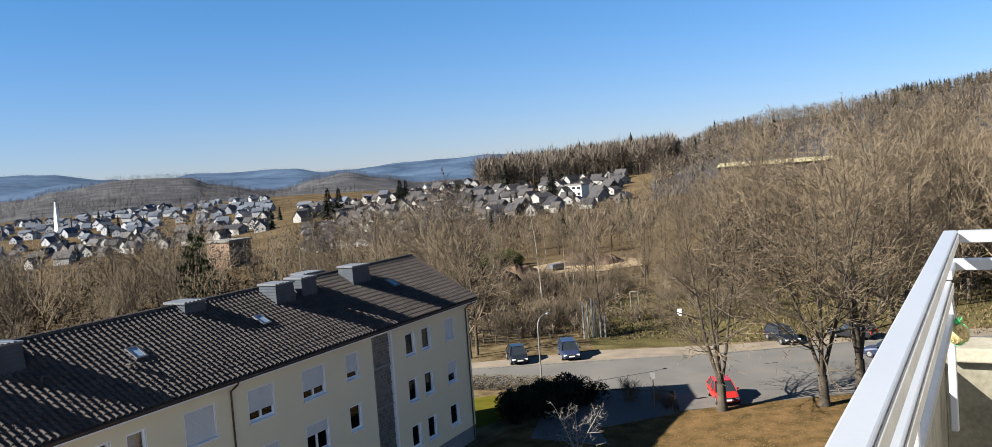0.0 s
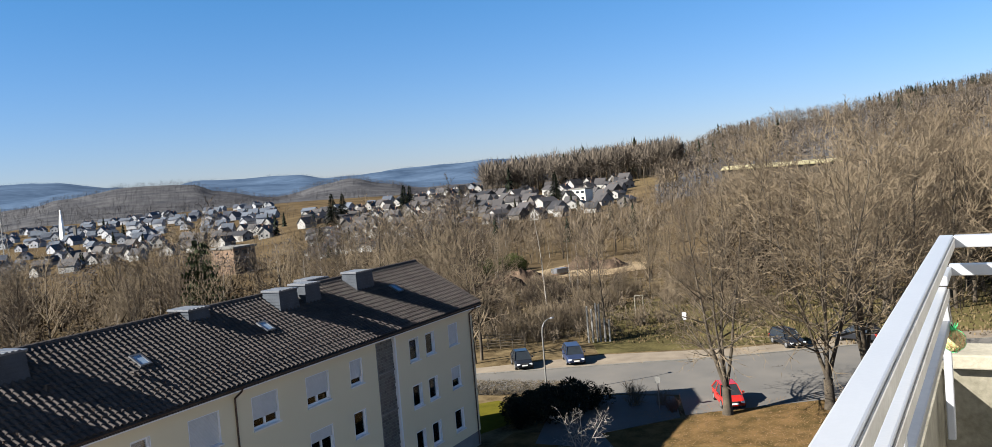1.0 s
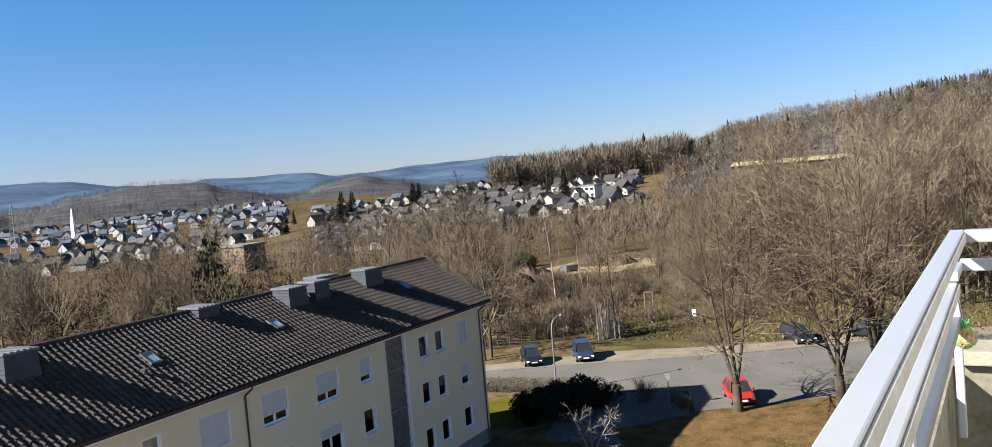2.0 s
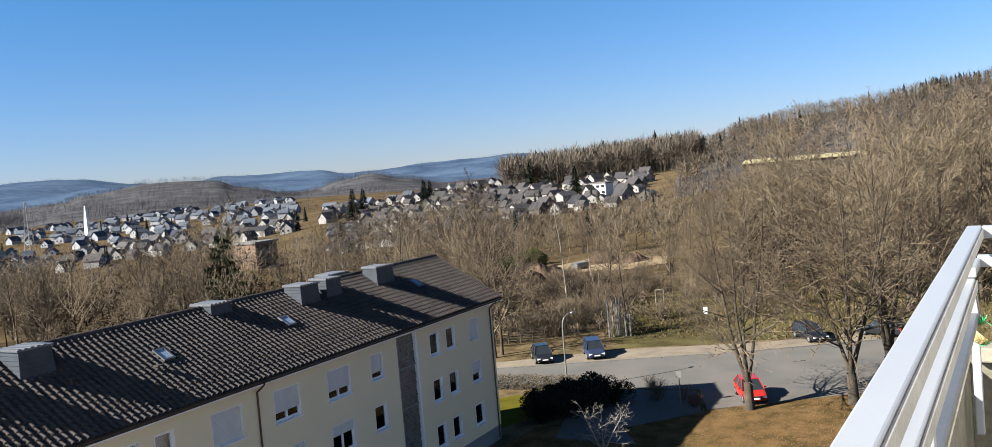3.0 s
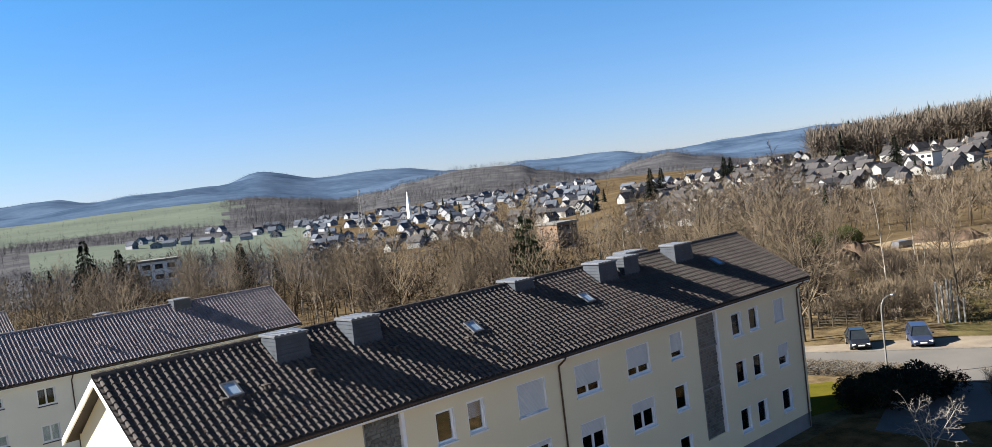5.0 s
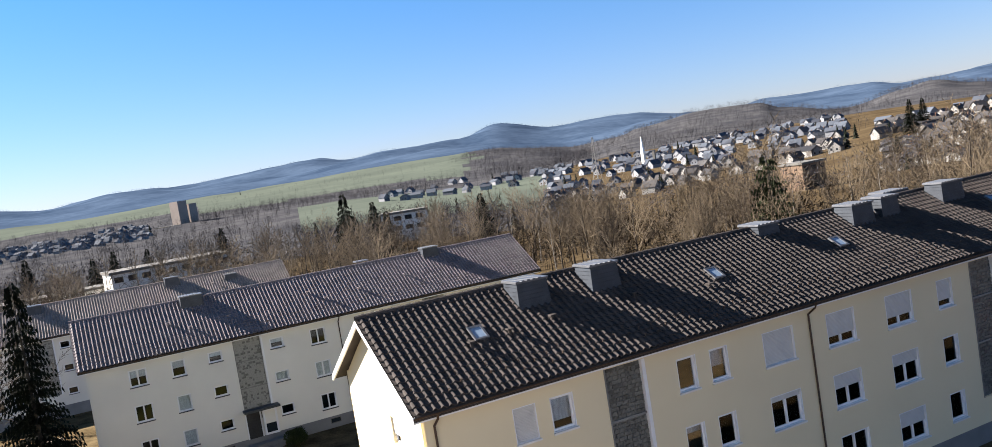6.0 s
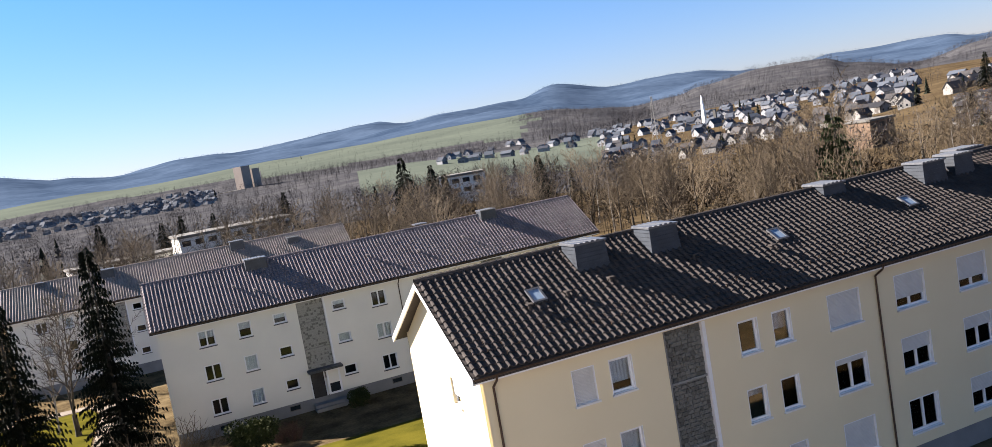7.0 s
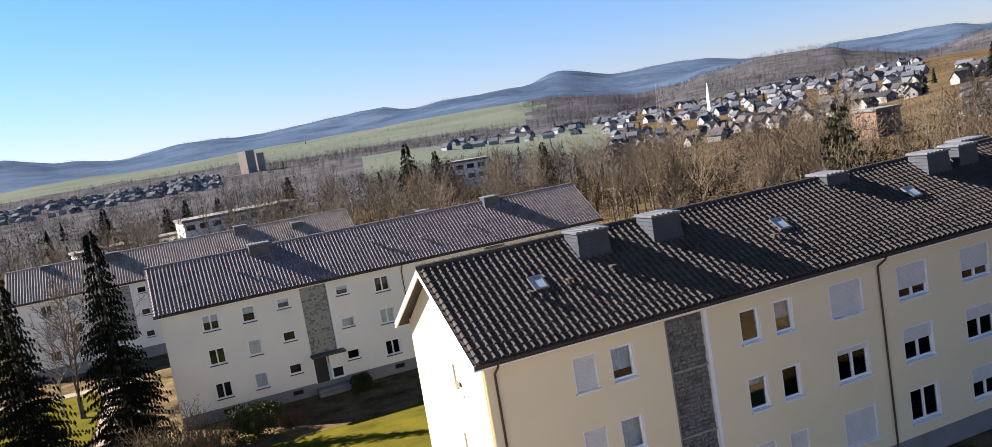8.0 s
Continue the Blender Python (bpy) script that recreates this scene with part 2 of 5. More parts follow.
# ---- mesh helpers ----
class Mesh:
    """Collects vertices and faces and makes one mesh of them."""

    def __init__(self):
        self.v, self.f, self.mi = [], [], []

    def face(self, pts, mi=0):
        n = len(self.v)
        self.v.extend(pts)
        self.f.append(tuple(range(n, n + len(pts))))
        self.mi.append(mi)

    def box(self, x0, y0, z0, x1, y1, z1, mi=0):
        n = len(self.v)
        self.v.extend([(x0, y0, z0), (x1, y0, z0), (x1, y1, z0), (x0, y1, z0), (x0, y0, z1), (x1, y0, z1), (x1, y1, z1), (x0, y1, z1)])
        for q in ((3, 2, 1, 0), (4, 5, 6, 7), (0, 1, 5, 4), (1, 2, 6, 5), (2, 3, 7, 6), (3, 0, 4, 7)):
            self.f.append(tuple(n + i for i in q))
            self.mi.append(mi)
        return self

    def ring(self, x0, x1, z0, z1, w, y0, y1):
        """A rectangular frame of one piece, w wide, between two depths."""
        n = len(self.v)
        for y in (y0, y1):
            for k in (0, w):
                self.v.extend([(x0 + k, y, z0 + k), (x1 - k, y, z0 + k), (x1 - k, y, z1 - k), (x0 + k, y, z1 - k)])
        for i in range(4):
            j = (i + 1) % 4
            for q in ((i, j, 4 + j, 4 + i), (8 + j, 8 + i, 12 + i, 12 + j), (4 + i, 4 + j, 12 + j, 12 + i), (j, i, 8 + i, 8 + j)):
                self.f.append(tuple(n + v for v in q))
                self.mi.append(0)
        return self

    def tube(self, p0, p1, r0, r1, sides=3, mi=0, cap=False):
        p0, p1 = Vector(p0), Vector(p1)
        d = p1 - p0
        if d.length < 1e-6:
            return self
        d.normalize()
        a = d.orthogonal().normalized()
        b = d.cross(a)
        n = len(self.v)
        ring = [(math.cos(6.28319 * i / sides), math.sin(6.28319 * i / sides)) for i in range(sides)]
        self.v.extend([tuple(p0 + (a * c + b * s) * r0) for c, s in ring])
        if r1 < 1e-4:
            self.v.append(tuple(p1))
            for i in range(sides):
                self.f.append((n + i, n + (i + 1) % sides, n + sides))
                self.mi.append(mi)
        else:
            self.v.extend([tuple(p1 + (a * c + b * s) * r1) for c, s in ring])
            for i in range(sides):
                j = (i + 1) % sides
                self.f.append((n + i, n + j, n + sides + j, n + sides + i))
                self.mi.append(mi)
            if cap:
                self.f.append(tuple(n + sides + i for i in range(sides)))
                self.mi.append(mi)
        if cap:
            self.f.append(tuple(n + sides - 1 - i for i in range(sides)))
            self.mi.append(mi)
        return self

    def done(self, name, mats, smooth=False):
        me = bpy.data.meshes.new(name)
        me.from_pydata(self.v, [], self.f)
        for m in mats if isinstance(mats, (list, tuple)) else [mats]:
            me.materials.append(m)
        me.polygons.foreach_set("material_index", self.mi)
        if smooth:
            me.polygons.foreach_set("use_smooth", [True] * len(self.f))
        me.update()
        return me


def part(name, mesh, mats, parent, label="", smooth=False):
    """One mesh object under a thing or under a part."""
    me = mesh.done(name, mats, smooth) if isinstance(mesh, Mesh) else mesh
    ob = new(name, me)
    ob.parent = parent
    if label:
        tagged(ob, label)
    return ob


def bevelled(ob, width=0.01, segments=2):
    mod = ob.modifiers.new("bevel", "BEVEL")
    mod.width, mod.segments, mod.limit_method = width, segments, "ANGLE"
    return ob


def thing(name, label, category, at=(0, 0, 0), turn=0.0, group=""):
    ob = new(name)
    ob.empty_display_size = 0.3
    ob.matrix_basis = pose(*at, 0, 0, turn)
    return tagged(ob, label, category, group)


def smooth01(a, b, v):
    t = min(1.0, max(0.0, (v - a) / (b - a)))
    return t * t * (3 - 2 * t)


def lerp_at(table, v):
    """Smooth interpolation in a short table of (position, value)."""
    if v <= table[0][0]:
        return table[0][1]
    for (a, p), (b, q) in zip(table, table[1:]):
        if v <= b:
            return p + (q - p) * smooth01(a, b, v)
    return table[-1][1]


# ---- ground ----
EYE_Z = 17.5
# slopes of the land seen from the balcony, in degrees, by compass direction, at growing distances
LAND = (
    (200, ((-20, -6.3), (20, -6.4), (45, -6.6), (60, -6.2), (72, -5.8), (80, -4.6), (100, -2.5))),
    (400, ((-20, -3.3), (15, -3.4), (33, -4.3), (45, -4.0), (55, -3.6), (70, -2.9), (76, -1.9), (80, -1.6), (86, -1.2), (91, 0.3), (100, 1.8))),
    (700, ((-20, -1.7), (20, -1.9), (33, -2.9), (43, -2.2), (51, -1.2), (62, -0.6), (74, -0.3), (80, 0.9), (90, 1.7), (100, 2.7))),
    (1000, ((-20, -0.9), (15, -1.0), (25, -1.3), (35, -1.0), (45, -0.6), (55, -0.5), (65, -0.4), (75, 0.75), (78.6, 1.75), (82, 2.25), (86, 2.4), (90, 2.9), (100, 4.3))),
    (1500, ((-20, -0.4), (0, -0.2), (10, -0.1), (20, -0.2), (30, -0.5), (36, 0.1), (45, -0.1), (60, -0.5), (100, 2.0))),
    (2000, ((-20, 0.1), (0, 0.5), (10, 0.7), (20, 0.7), (26, 0.8), (29, 0.5), (32, -0.1), (34.6, 0.45), (36.3, 1.0), (39.8, 1.4), (43.8, 1.3), (45.3, 0.75), (49, -0.1), (52, 0.65), (53.6, 0.9), (56, 0.35), (58.5, -0.5), (100, 0.5))),
    (2900, ((-20, 1.3), (-4, 1.1), (0, 1.0), (10, 1.2), (17, 1.5), (24, 1.5), (27, 1.5), (30, 1.0), (36, 0.7), (48, 0.4), (60, 0.4), (100, 0.4))),
    (4200, ((-20, 2.6), (-7.2, 2.6), (-4, 1.98), (-0.8, 1.63), (3.2, 2.04), (6.6, 1.78), (11, 2.14), (15.2, 2.22), (17.2, 1.92), (19.4, 2.16), (24.4, 2.04), (27, 2.64), (31, 1.97), (33, 2.05), (35.8, 2.0), (39.5, 1.5), (41.5, 1.1), (44.6, 1.49), (50.4, 1.38), (52, 1.09), (54.4, 1.05), (57, 1.26), (62, 1.47), (70, 0.9), (100, 0.5))),
)


def near_height(x, y):
    """The gently stepped lawns round the blocks and the level street."""
    side = 1 - smooth01(46, 60, x)
    return 0.12 - side * (2.15 * smooth01(38, 66, y) + 1.3 * smooth01(76, 112, y)) - 0.02 * max(0.0, math.hypot(x, y) - 95)


def ground_height(x, y):
    r = math.hypot(x, y)
    az = math.degrees(math.atan2(x, y))
    if az < -60 or az > 150:
        az = -20 if abs(az + 60) < abs(az - 150) else 100
    if r < 120:
        return near_height(x, y)
    rows = [(r0, EYE_Z + r0 * math.tan(radians(lerp_at(t, az)))) for r0, t in LAND]
    k = 120 / r
    rows = [(120, near_height(x * k, y * k))] + rows
    z = rows[-1][1] - max(0.0, r - 4200) * 0.08
    for (a, p), (b, q) in zip(rows, rows[1:]):
        if r <= b:
            t = (r - a) / (b - a)
            z = p + (q - p) * t
            break
    rough = smooth01(150, 600, r)
    return z + rough * (0.004 if r < 1200 else 0.0022) * r * (noise.noise((x / 300, y / 300, 0)) + 0.5 * noise.noise((x / 90, y / 90, 3))) + (34 * noise.noise((x / 420, y / 420, 9)) * smooth01(2300, 2900, r) * (1 - smooth01(3700, 4150, r)) if r > 2300 else 0)


def build_ground():
    azs = [-180 + 5 * i for i in range(33)] + [-15 + 0.5 * i for i in range(240)] + [105 + 5 * i for i in range(15)]
    rs = [0.01] + [3 * 1.0485 ** i for i in range(158)]
    near, far = Mesh(), Mesh()
    split = next(i for i, r in enumerate(rs) if r > 2300)
    for m, lo, hi in ((near, 0, split + 1), (far, split, len(rs))):
        n = len(azs)
        for r in rs[lo:hi]:
            for a in azs:
                x, y = r * math.sin(radians(a)), r * math.cos(radians(a))
                m.v.append((x, y, ground_height(x, y)))
        for i in range(hi - lo - 1):
            for j in range(n):
                k = (j + 1) % n
                r, a = rs[lo + i], azs[j]
                x, y = r * math.sin(radians(a)), r * math.cos(radians(a))
                w = noise.noise((x / 160, y / 160, 7)) * 4 + noise.noise((x / 500, y / 500, 2)) * 4
                kind = 0
                if r > 150:
                    kind = 1
                if r > 380 and a > 72 + w:
                    kind = 3
                if 540 < r < 640 and 68 + w < a < 75:
                    kind = 0
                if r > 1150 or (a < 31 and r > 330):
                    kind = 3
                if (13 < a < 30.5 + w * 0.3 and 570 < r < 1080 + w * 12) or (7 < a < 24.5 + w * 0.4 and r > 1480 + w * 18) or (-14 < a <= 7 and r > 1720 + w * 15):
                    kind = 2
                m.f.append((i * n + j, i * n + k, (i + 1) * n + k, (i + 1) * n + j))
                m.mi.append(kind)
    g = new("ground", near.done("ground", [M["scrub"], M["wood_floor"], M["meadow"], M["hill_wood"]], True))
    tagged(g, "winter ground of dry grass, brown woodland and green meadows", "ground", kind="structure")
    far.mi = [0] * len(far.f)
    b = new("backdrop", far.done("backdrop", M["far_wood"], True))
    tagged(b, "distant wooded hills in painted haze blue, with pale clearings", "hills", kind="structure")


build_ground()


def sheet(name, label, category, outline, mat, lift=0.02, step=2.0, kind="structure"):
    """A flat patch of ground cover with a real edge, laid over the land."""
    bm = bmesh.new()
    bm.faces.new([bm.verts.new((x, y, 0)) for x, y in outline])
    lo = [min(p[i] for p in outline) for i in (0, 1)]
    hi = [max(p[i] for p in outline) for i in (0, 1)]
    for i in (0, 1):
        c = lo[i] + step
        while c < hi[i]:
            co, no = [0, 0, 0], [0, 0, 0]
            co[i], no[i] = c, 1
            bmesh.ops.bisect_plane(bm, geom=bm.verts[:] + bm.edges[:] + bm.faces[:], plane_co=co, plane_no=no)
            c += step
    for v in bm.verts:
        v.co.z = ground_height(v.co.x, v.co.y) + lift
    side = bmesh.ops.extrude_face_region(bm, geom=bm.faces[:])
    for v in side["geom"]:
        if isinstance(v, bmesh.types.BMVert):
            v.co.z -= lift + 0.12
    bmesh.ops.recalc_face_normals(bm, faces=bm.faces[:])
    me = bpy.data.meshes.new(name)
    bm.to_mesh(me)
    bm.free()
    me.materials.append(mat)
    return tagged(new(name, me), label, category, kind=kind)


sheet("lawn_leafy", "lawn strewn with brown fallen leaves", "lawn", [(-30, 2), (40, 2), (60, -22), (66, 2), (61.5, 12.8), (57.6, 16.0), (53, 20.5), (52, 26.5), (-30, 26.5)], M["leaf_lawn"], 0.03)
sheet("lawn", "mown green-brown winter lawn between the blocks", "lawn", [(-30, 38), (45, 38), (45, 56), (24, 60), (9, 60.5), (-30, 60)], M["lawn"], 0.03)
sheet("lawn_back", "green lawn beside a gravel path", "lawn", [(-30, 74), (-7.5, 74), (-7.2, 92), (-8.5, 97), (-30, 97)], M["lawn"], 0.03)
sheet("lawn_strip", "small sunlit lawn by the hedge", "lawn", [(50.5, 29), (57, 26.5), (59.5, 31.5), (53, 38), (50.5, 38)], M["lawn"], 0.03)
sheet("path", "pale gravel garden path", "path", [(-7.4, 66), (-3.8, 66), (-3.8, 99), (-30, 104), (-30, 98), (-8.3, 97.5), (-7.0, 92)], M["gravel"], 0.04)
sheet("road", "worn grey asphalt street", "road", [(48, 78), (60, 38), (62.6, 27), (63.4, 18), (58.2, 16.2), (62.6, 9.3), (66, 4), (90, -45), (98, -40), (82.5, 6.5), (76, 18), (73.5, 24), (68, 36), (56, 80)], M["asphalt"], 0.05)
sheet("layby", "pale parking strip along the street", "road", [(68.0, 36), (73.5, 24), (76, 18), (82.5, 6.5), (98, -40), (101, -38), (86, 8), (80.3, 17.2), (76.6, 28.5), (70, 38.5), (60, 62), (57.5, 61)], M["gravel"], 0.06)
sheet("driveway", "dark asphalt forecourt beside the block", "road", [(50, 18.5), (53, 20.5), (57.6, 16.4), (63, 18.3), (62.2, 26), (57, 26), (50, 24)], M["asphalt_dark"], 0.045)
sheet("grass_verge", "rough olive-green winter grass beyond the street", "grass", [(77, 29.5), (80.8, 18.5), (86.5, 9), (94, -12), (104, -36), (128, -22), (124, 6), (121, 24), (112, 37), (98, 40), (86, 34)], M["verge"], 0.035, 4.0)
sheet("sand_pit", "bare sandy building ground behind the trees", "ground", [(146, 80), (150, 74), (147, 68), (153, 62), (152, 55), (160, 50), (168, 53), (177, 55), (181, 63), (189, 68), (184, 76), (172, 79), (168, 86), (157, 82)], M["sand"], 0.08, 6.0)


# ---- apartment blocks ----
STOREY = 2.75


class Front:
    """A wall in the x-z plane at y = 0 with openings, looking towards -y."""

    def __init__(self, x0, x1, z0, z1):
        self.box, self.holes = (x0, x1, z0, z1), []

    def mesh(self, thick=0.3):
        x0, x1, z0, z1 = self.box
        xs = sorted({x0, x1, *(h[i] for h in self.holes for i in (0, 1))})
        zs = sorted({z0, z1, *(h[i] for h in self.holes for i in (2, 3))})
        m = Mesh()
        for a, b in zip(xs, xs[1:]):
            for c, d in zip(zs, zs[1:]):
                u, w = (a + b) / 2, (c + d) / 2
                if any(h[0] < u < h[1] and h[2] < w < h[3] for h in self.holes):
                    continue
                m.face([(a, 0, c), (b, 0, c), (b, 0, d), (a, 0, d)])
                m.face([(a, thick, d), (b, thick, d), (b, thick, c), (a, thick, c)])
        for a, b, c, d in self.holes:
            m.face([(a, 0, c), (a, thick, c), (a, thick, d), (a, 0, d)][::-1])
            m.face([(b, 0, c), (b, thick, c), (b, thick, d), (b, 0, d)])
            m.face([(a, 0, c), (b, 0, c), (b, thick, c), (a, thick, c)])
            m.face([(a, 0, d), (b, 0, d), (b, thick, d), (a, thick, d)][::-1])
        m.face([(x0, 0, z1), (x1, 0, z1), (x1, thick, z1), (x0, thick, z1)])
        return m


def window_part(parent, rng, x0, x1, z0, z1, panes, blind, curtain, sill_mat, y=0.0):
    """A window set in its opening: frame, panes, sill, and roller shutter or curtain behind."""
    w = 0.11
    ya, yb = y + 0.11, y + 0.19
    cuts = [x0 + (x1 - x0) * i / panes for i in range(panes + 1)]
    win = part("window", Mesh().ring(x0, x1, z0, z1, w, ya, yb), M["upvc"], parent)
    for c in cuts[1:-1]:
        part("mullion", Mesh().box(c - 0.055, ya - 0.004, z0 + w, c + 0.055, yb - 0.004, z1 - w), M["upvc"], win)
    part("reveal", Mesh().ring(x0, x1, z0, z1, 0.03, y - 0.006, ya - 0.002), M["upvc"], win, "white window reveal")
    part("sill", Mesh().box(x0 - 0.04, y - 0.10, z0 - 0.06, x1 + 0.04, y - 0.007, z0 + 0.012), M[sill_mat], win)
    for a, b in zip(cuts, cuts[1:]):
        p = part("pane", Mesh().box(a + w, y + 0.15, z0 + w, b - w, y + 0.158, z1 - w), M["glass"], win)
        p.visible_shadow = False
    if blind > 0:
        sh = Mesh()
        zb = z1 - (z1 - z0 - 0.02) * blind
        n = max(2, int((z1 - zb) / 0.055))
        for i in range(n):
            a, b = zb + (z1 - zb) * i / n, zb + (z1 - zb) * (i + 1) / n
            sh.face([(x0 + 0.032, y + 0.098, a), (x1 - 0.032, y + 0.098, a), (x1 - 0.032, y + 0.086, (a + b) / 2), (x0 + 0.032, y + 0.086, (a + b) / 2)])
            sh.face([(x0 + 0.032, y + 0.086, (a + b) / 2), (x1 - 0.032, y + 0.086, (a + b) / 2), (x1 - 0.032, y + 0.098, b), (x0 + 0.032, y + 0.098, b)])
        part("roller_shutter", sh, M["shutter"], win, "lowered pale roller shutter")
    if curtain > 0:
        cu = Mesh()
        n = 14
        zc = z1 - (z1 - z0) * curtain
        for i in range(n):
            a, b = x0 + (x1 - x0) * i / n, x0 + (x1 - x0) * (i + 1) / n
            ya2, yb2 = y + 0.31 + 0.02 * (i % 2), y + 0.31 + 0.02 * ((i + 1) % 2)
            cu.face([(a, ya2, zc), (b, yb2, zc), (b, yb2, z1), (a, ya2, z1)])
        part("curtain", cu, M["curtain"], win, "pale net curtain behind the glass")
    return win


def tile_profile(w, lift=0.085):
    """Across one interlocking roof tile: a flat trough and a steep roll (place along the eaves, height)."""
    return [(u * w, lift * h) for u, h in ((0.0, 0.0), (0.36, 0.0), (0.50, 0.72), (0.66, 1.0), (0.83, 0.72), (1.0, 0.0))]


def roof_tiles(parent, x0, x1, run, rise, tile_w, rows, mats, single=None):
    """A slope of overlapping tiles, rising from the eaves at (y=0, z=0) to the ridge at (run, rise)."""
    length = math.hypot(run, rise)
    uy, uz = run / length, rise / length
    ny, nz = -uz, uy
    cols = int(round((x1 - x0) / tile_w))
    tw = (x1 - x0) / cols
    d = length / rows
    prof = tile_profile(tw * 1.01)

    def place(px, s, h):
        return (px, s * uy + h * ny, s * uz + h * nz)

    def add(m, bx, s0, jig):
        top, bot = [], []
        for px, ph in prof:
            bot.append((px, ph + 0.055 + jig))
            top.append((px, ph + 0.004))
        for (pa, ha), (pb, hb), (pc, hc), (pd, hd) in zip(bot, bot[1:], top[1:], top):
            m.face([place(bx + pa, s0, ha), place(bx + pb, s0, hb), place(bx + pc, s0 + d * 1.06, hc), place(bx + pd, s0 + d * 1.06, hd)])
            m.face([place(bx + pa, s0, ha - 0.055), place(bx + pb, s0, hb - 0.055), place(bx + pb, s0, hb), place(bx + pa, s0, ha)])

    rng = random.Random(5)
    rest = Mesh()
    one = None
    if single:
        one = Mesh()
        add(one, 0, 0, 0)
        one = one.done("tile", mats[1])
    count = 0
    for r in range(rows):
        for c in range(cols):
            bx = x0 + c * tw
            jig = rng.uniform(-0.006, 0.006)
            if single and single[0] <= bx < single[1] and count < 300:
                count += 1
                t = new("tile", one)
                t.parent = parent
                t.location = (bx, r * d * uy + jig * ny, r * d * uz + jig * nz)
            else:
                add(rest, bx, r * d, jig)
    return rest, mats[0]


def chimney_part(parent, x0, x1, y0, y1, z_base, z_top, wide=0.10):
    m = Mesh()
    e = 0.10
    n = len(m.v)
    m.v.extend([(x0 - e, y0 - e, z_base), (x1 + e, y0 - e, z_base), (x1 + e, y1 + e, z_base), (x0 - e, y1 + e, z_base), (x0, y0, z_top), (x1, y0, z_top), (x1, y1, z_top), (x0, y1, z_top)])
    for q in ((4, 5, 6, 7), (0, 1, 5, 4), (1, 2, 6, 5), (2, 3, 7, 6), (3, 0, 4, 7)):
        m.f.append(tuple(n + i for i in q))
        m.mi.append(0)
    ch = part("chimney", m, M["slate"], parent, "slate-clad chimney with a zinc cap")
    # slate courses
    sl = Mesh()
    rows = int((z_top - z_base) / 0.16)
    for i in range(rows):
        za, zb = z_base + (z_top - z_base) * i / rows, z_base + (z_top - z_base) * (i + 1) / rows
        k = e * (1 - i / rows) + 0.022
        sl.box(x0 - k, y0 - k, za, x1 + k, y0 - k + 0.012, zb - 0.012)
        sl.box(x0 - k, y0 - k + 0.013, za, x0 - k + 0.012, y1 + k, zb - 0.012)
        sl.box(x1 + k - 0.012, y0 - k + 0.013, za, x1 + k, y1 + k, zb - 0.012)
    part("slate_cladding", sl, M["slate"], ch)
    cap = Mesh().box(x0 - wide, y0 - wide, z_top, x1 + wide, y1 + wide, z_top + 0.07)
    ribs = Mesh()
    for i in range(int((x1 - x0 + wide) / 0.25)):
        ribs.box(x0 + 0.25 * i - wide + 0.03, y0 - wide - 0.01, z_top + 0.072, x0 + 0.25 * i - wide + 0.16, y1 + wide, z_top + 0.11)
    tagged(part("cap_rib", ribs, M["zinc"], ch), kind="stuff")
    part("cap", cap, M["zinc"], ch)
    return ch


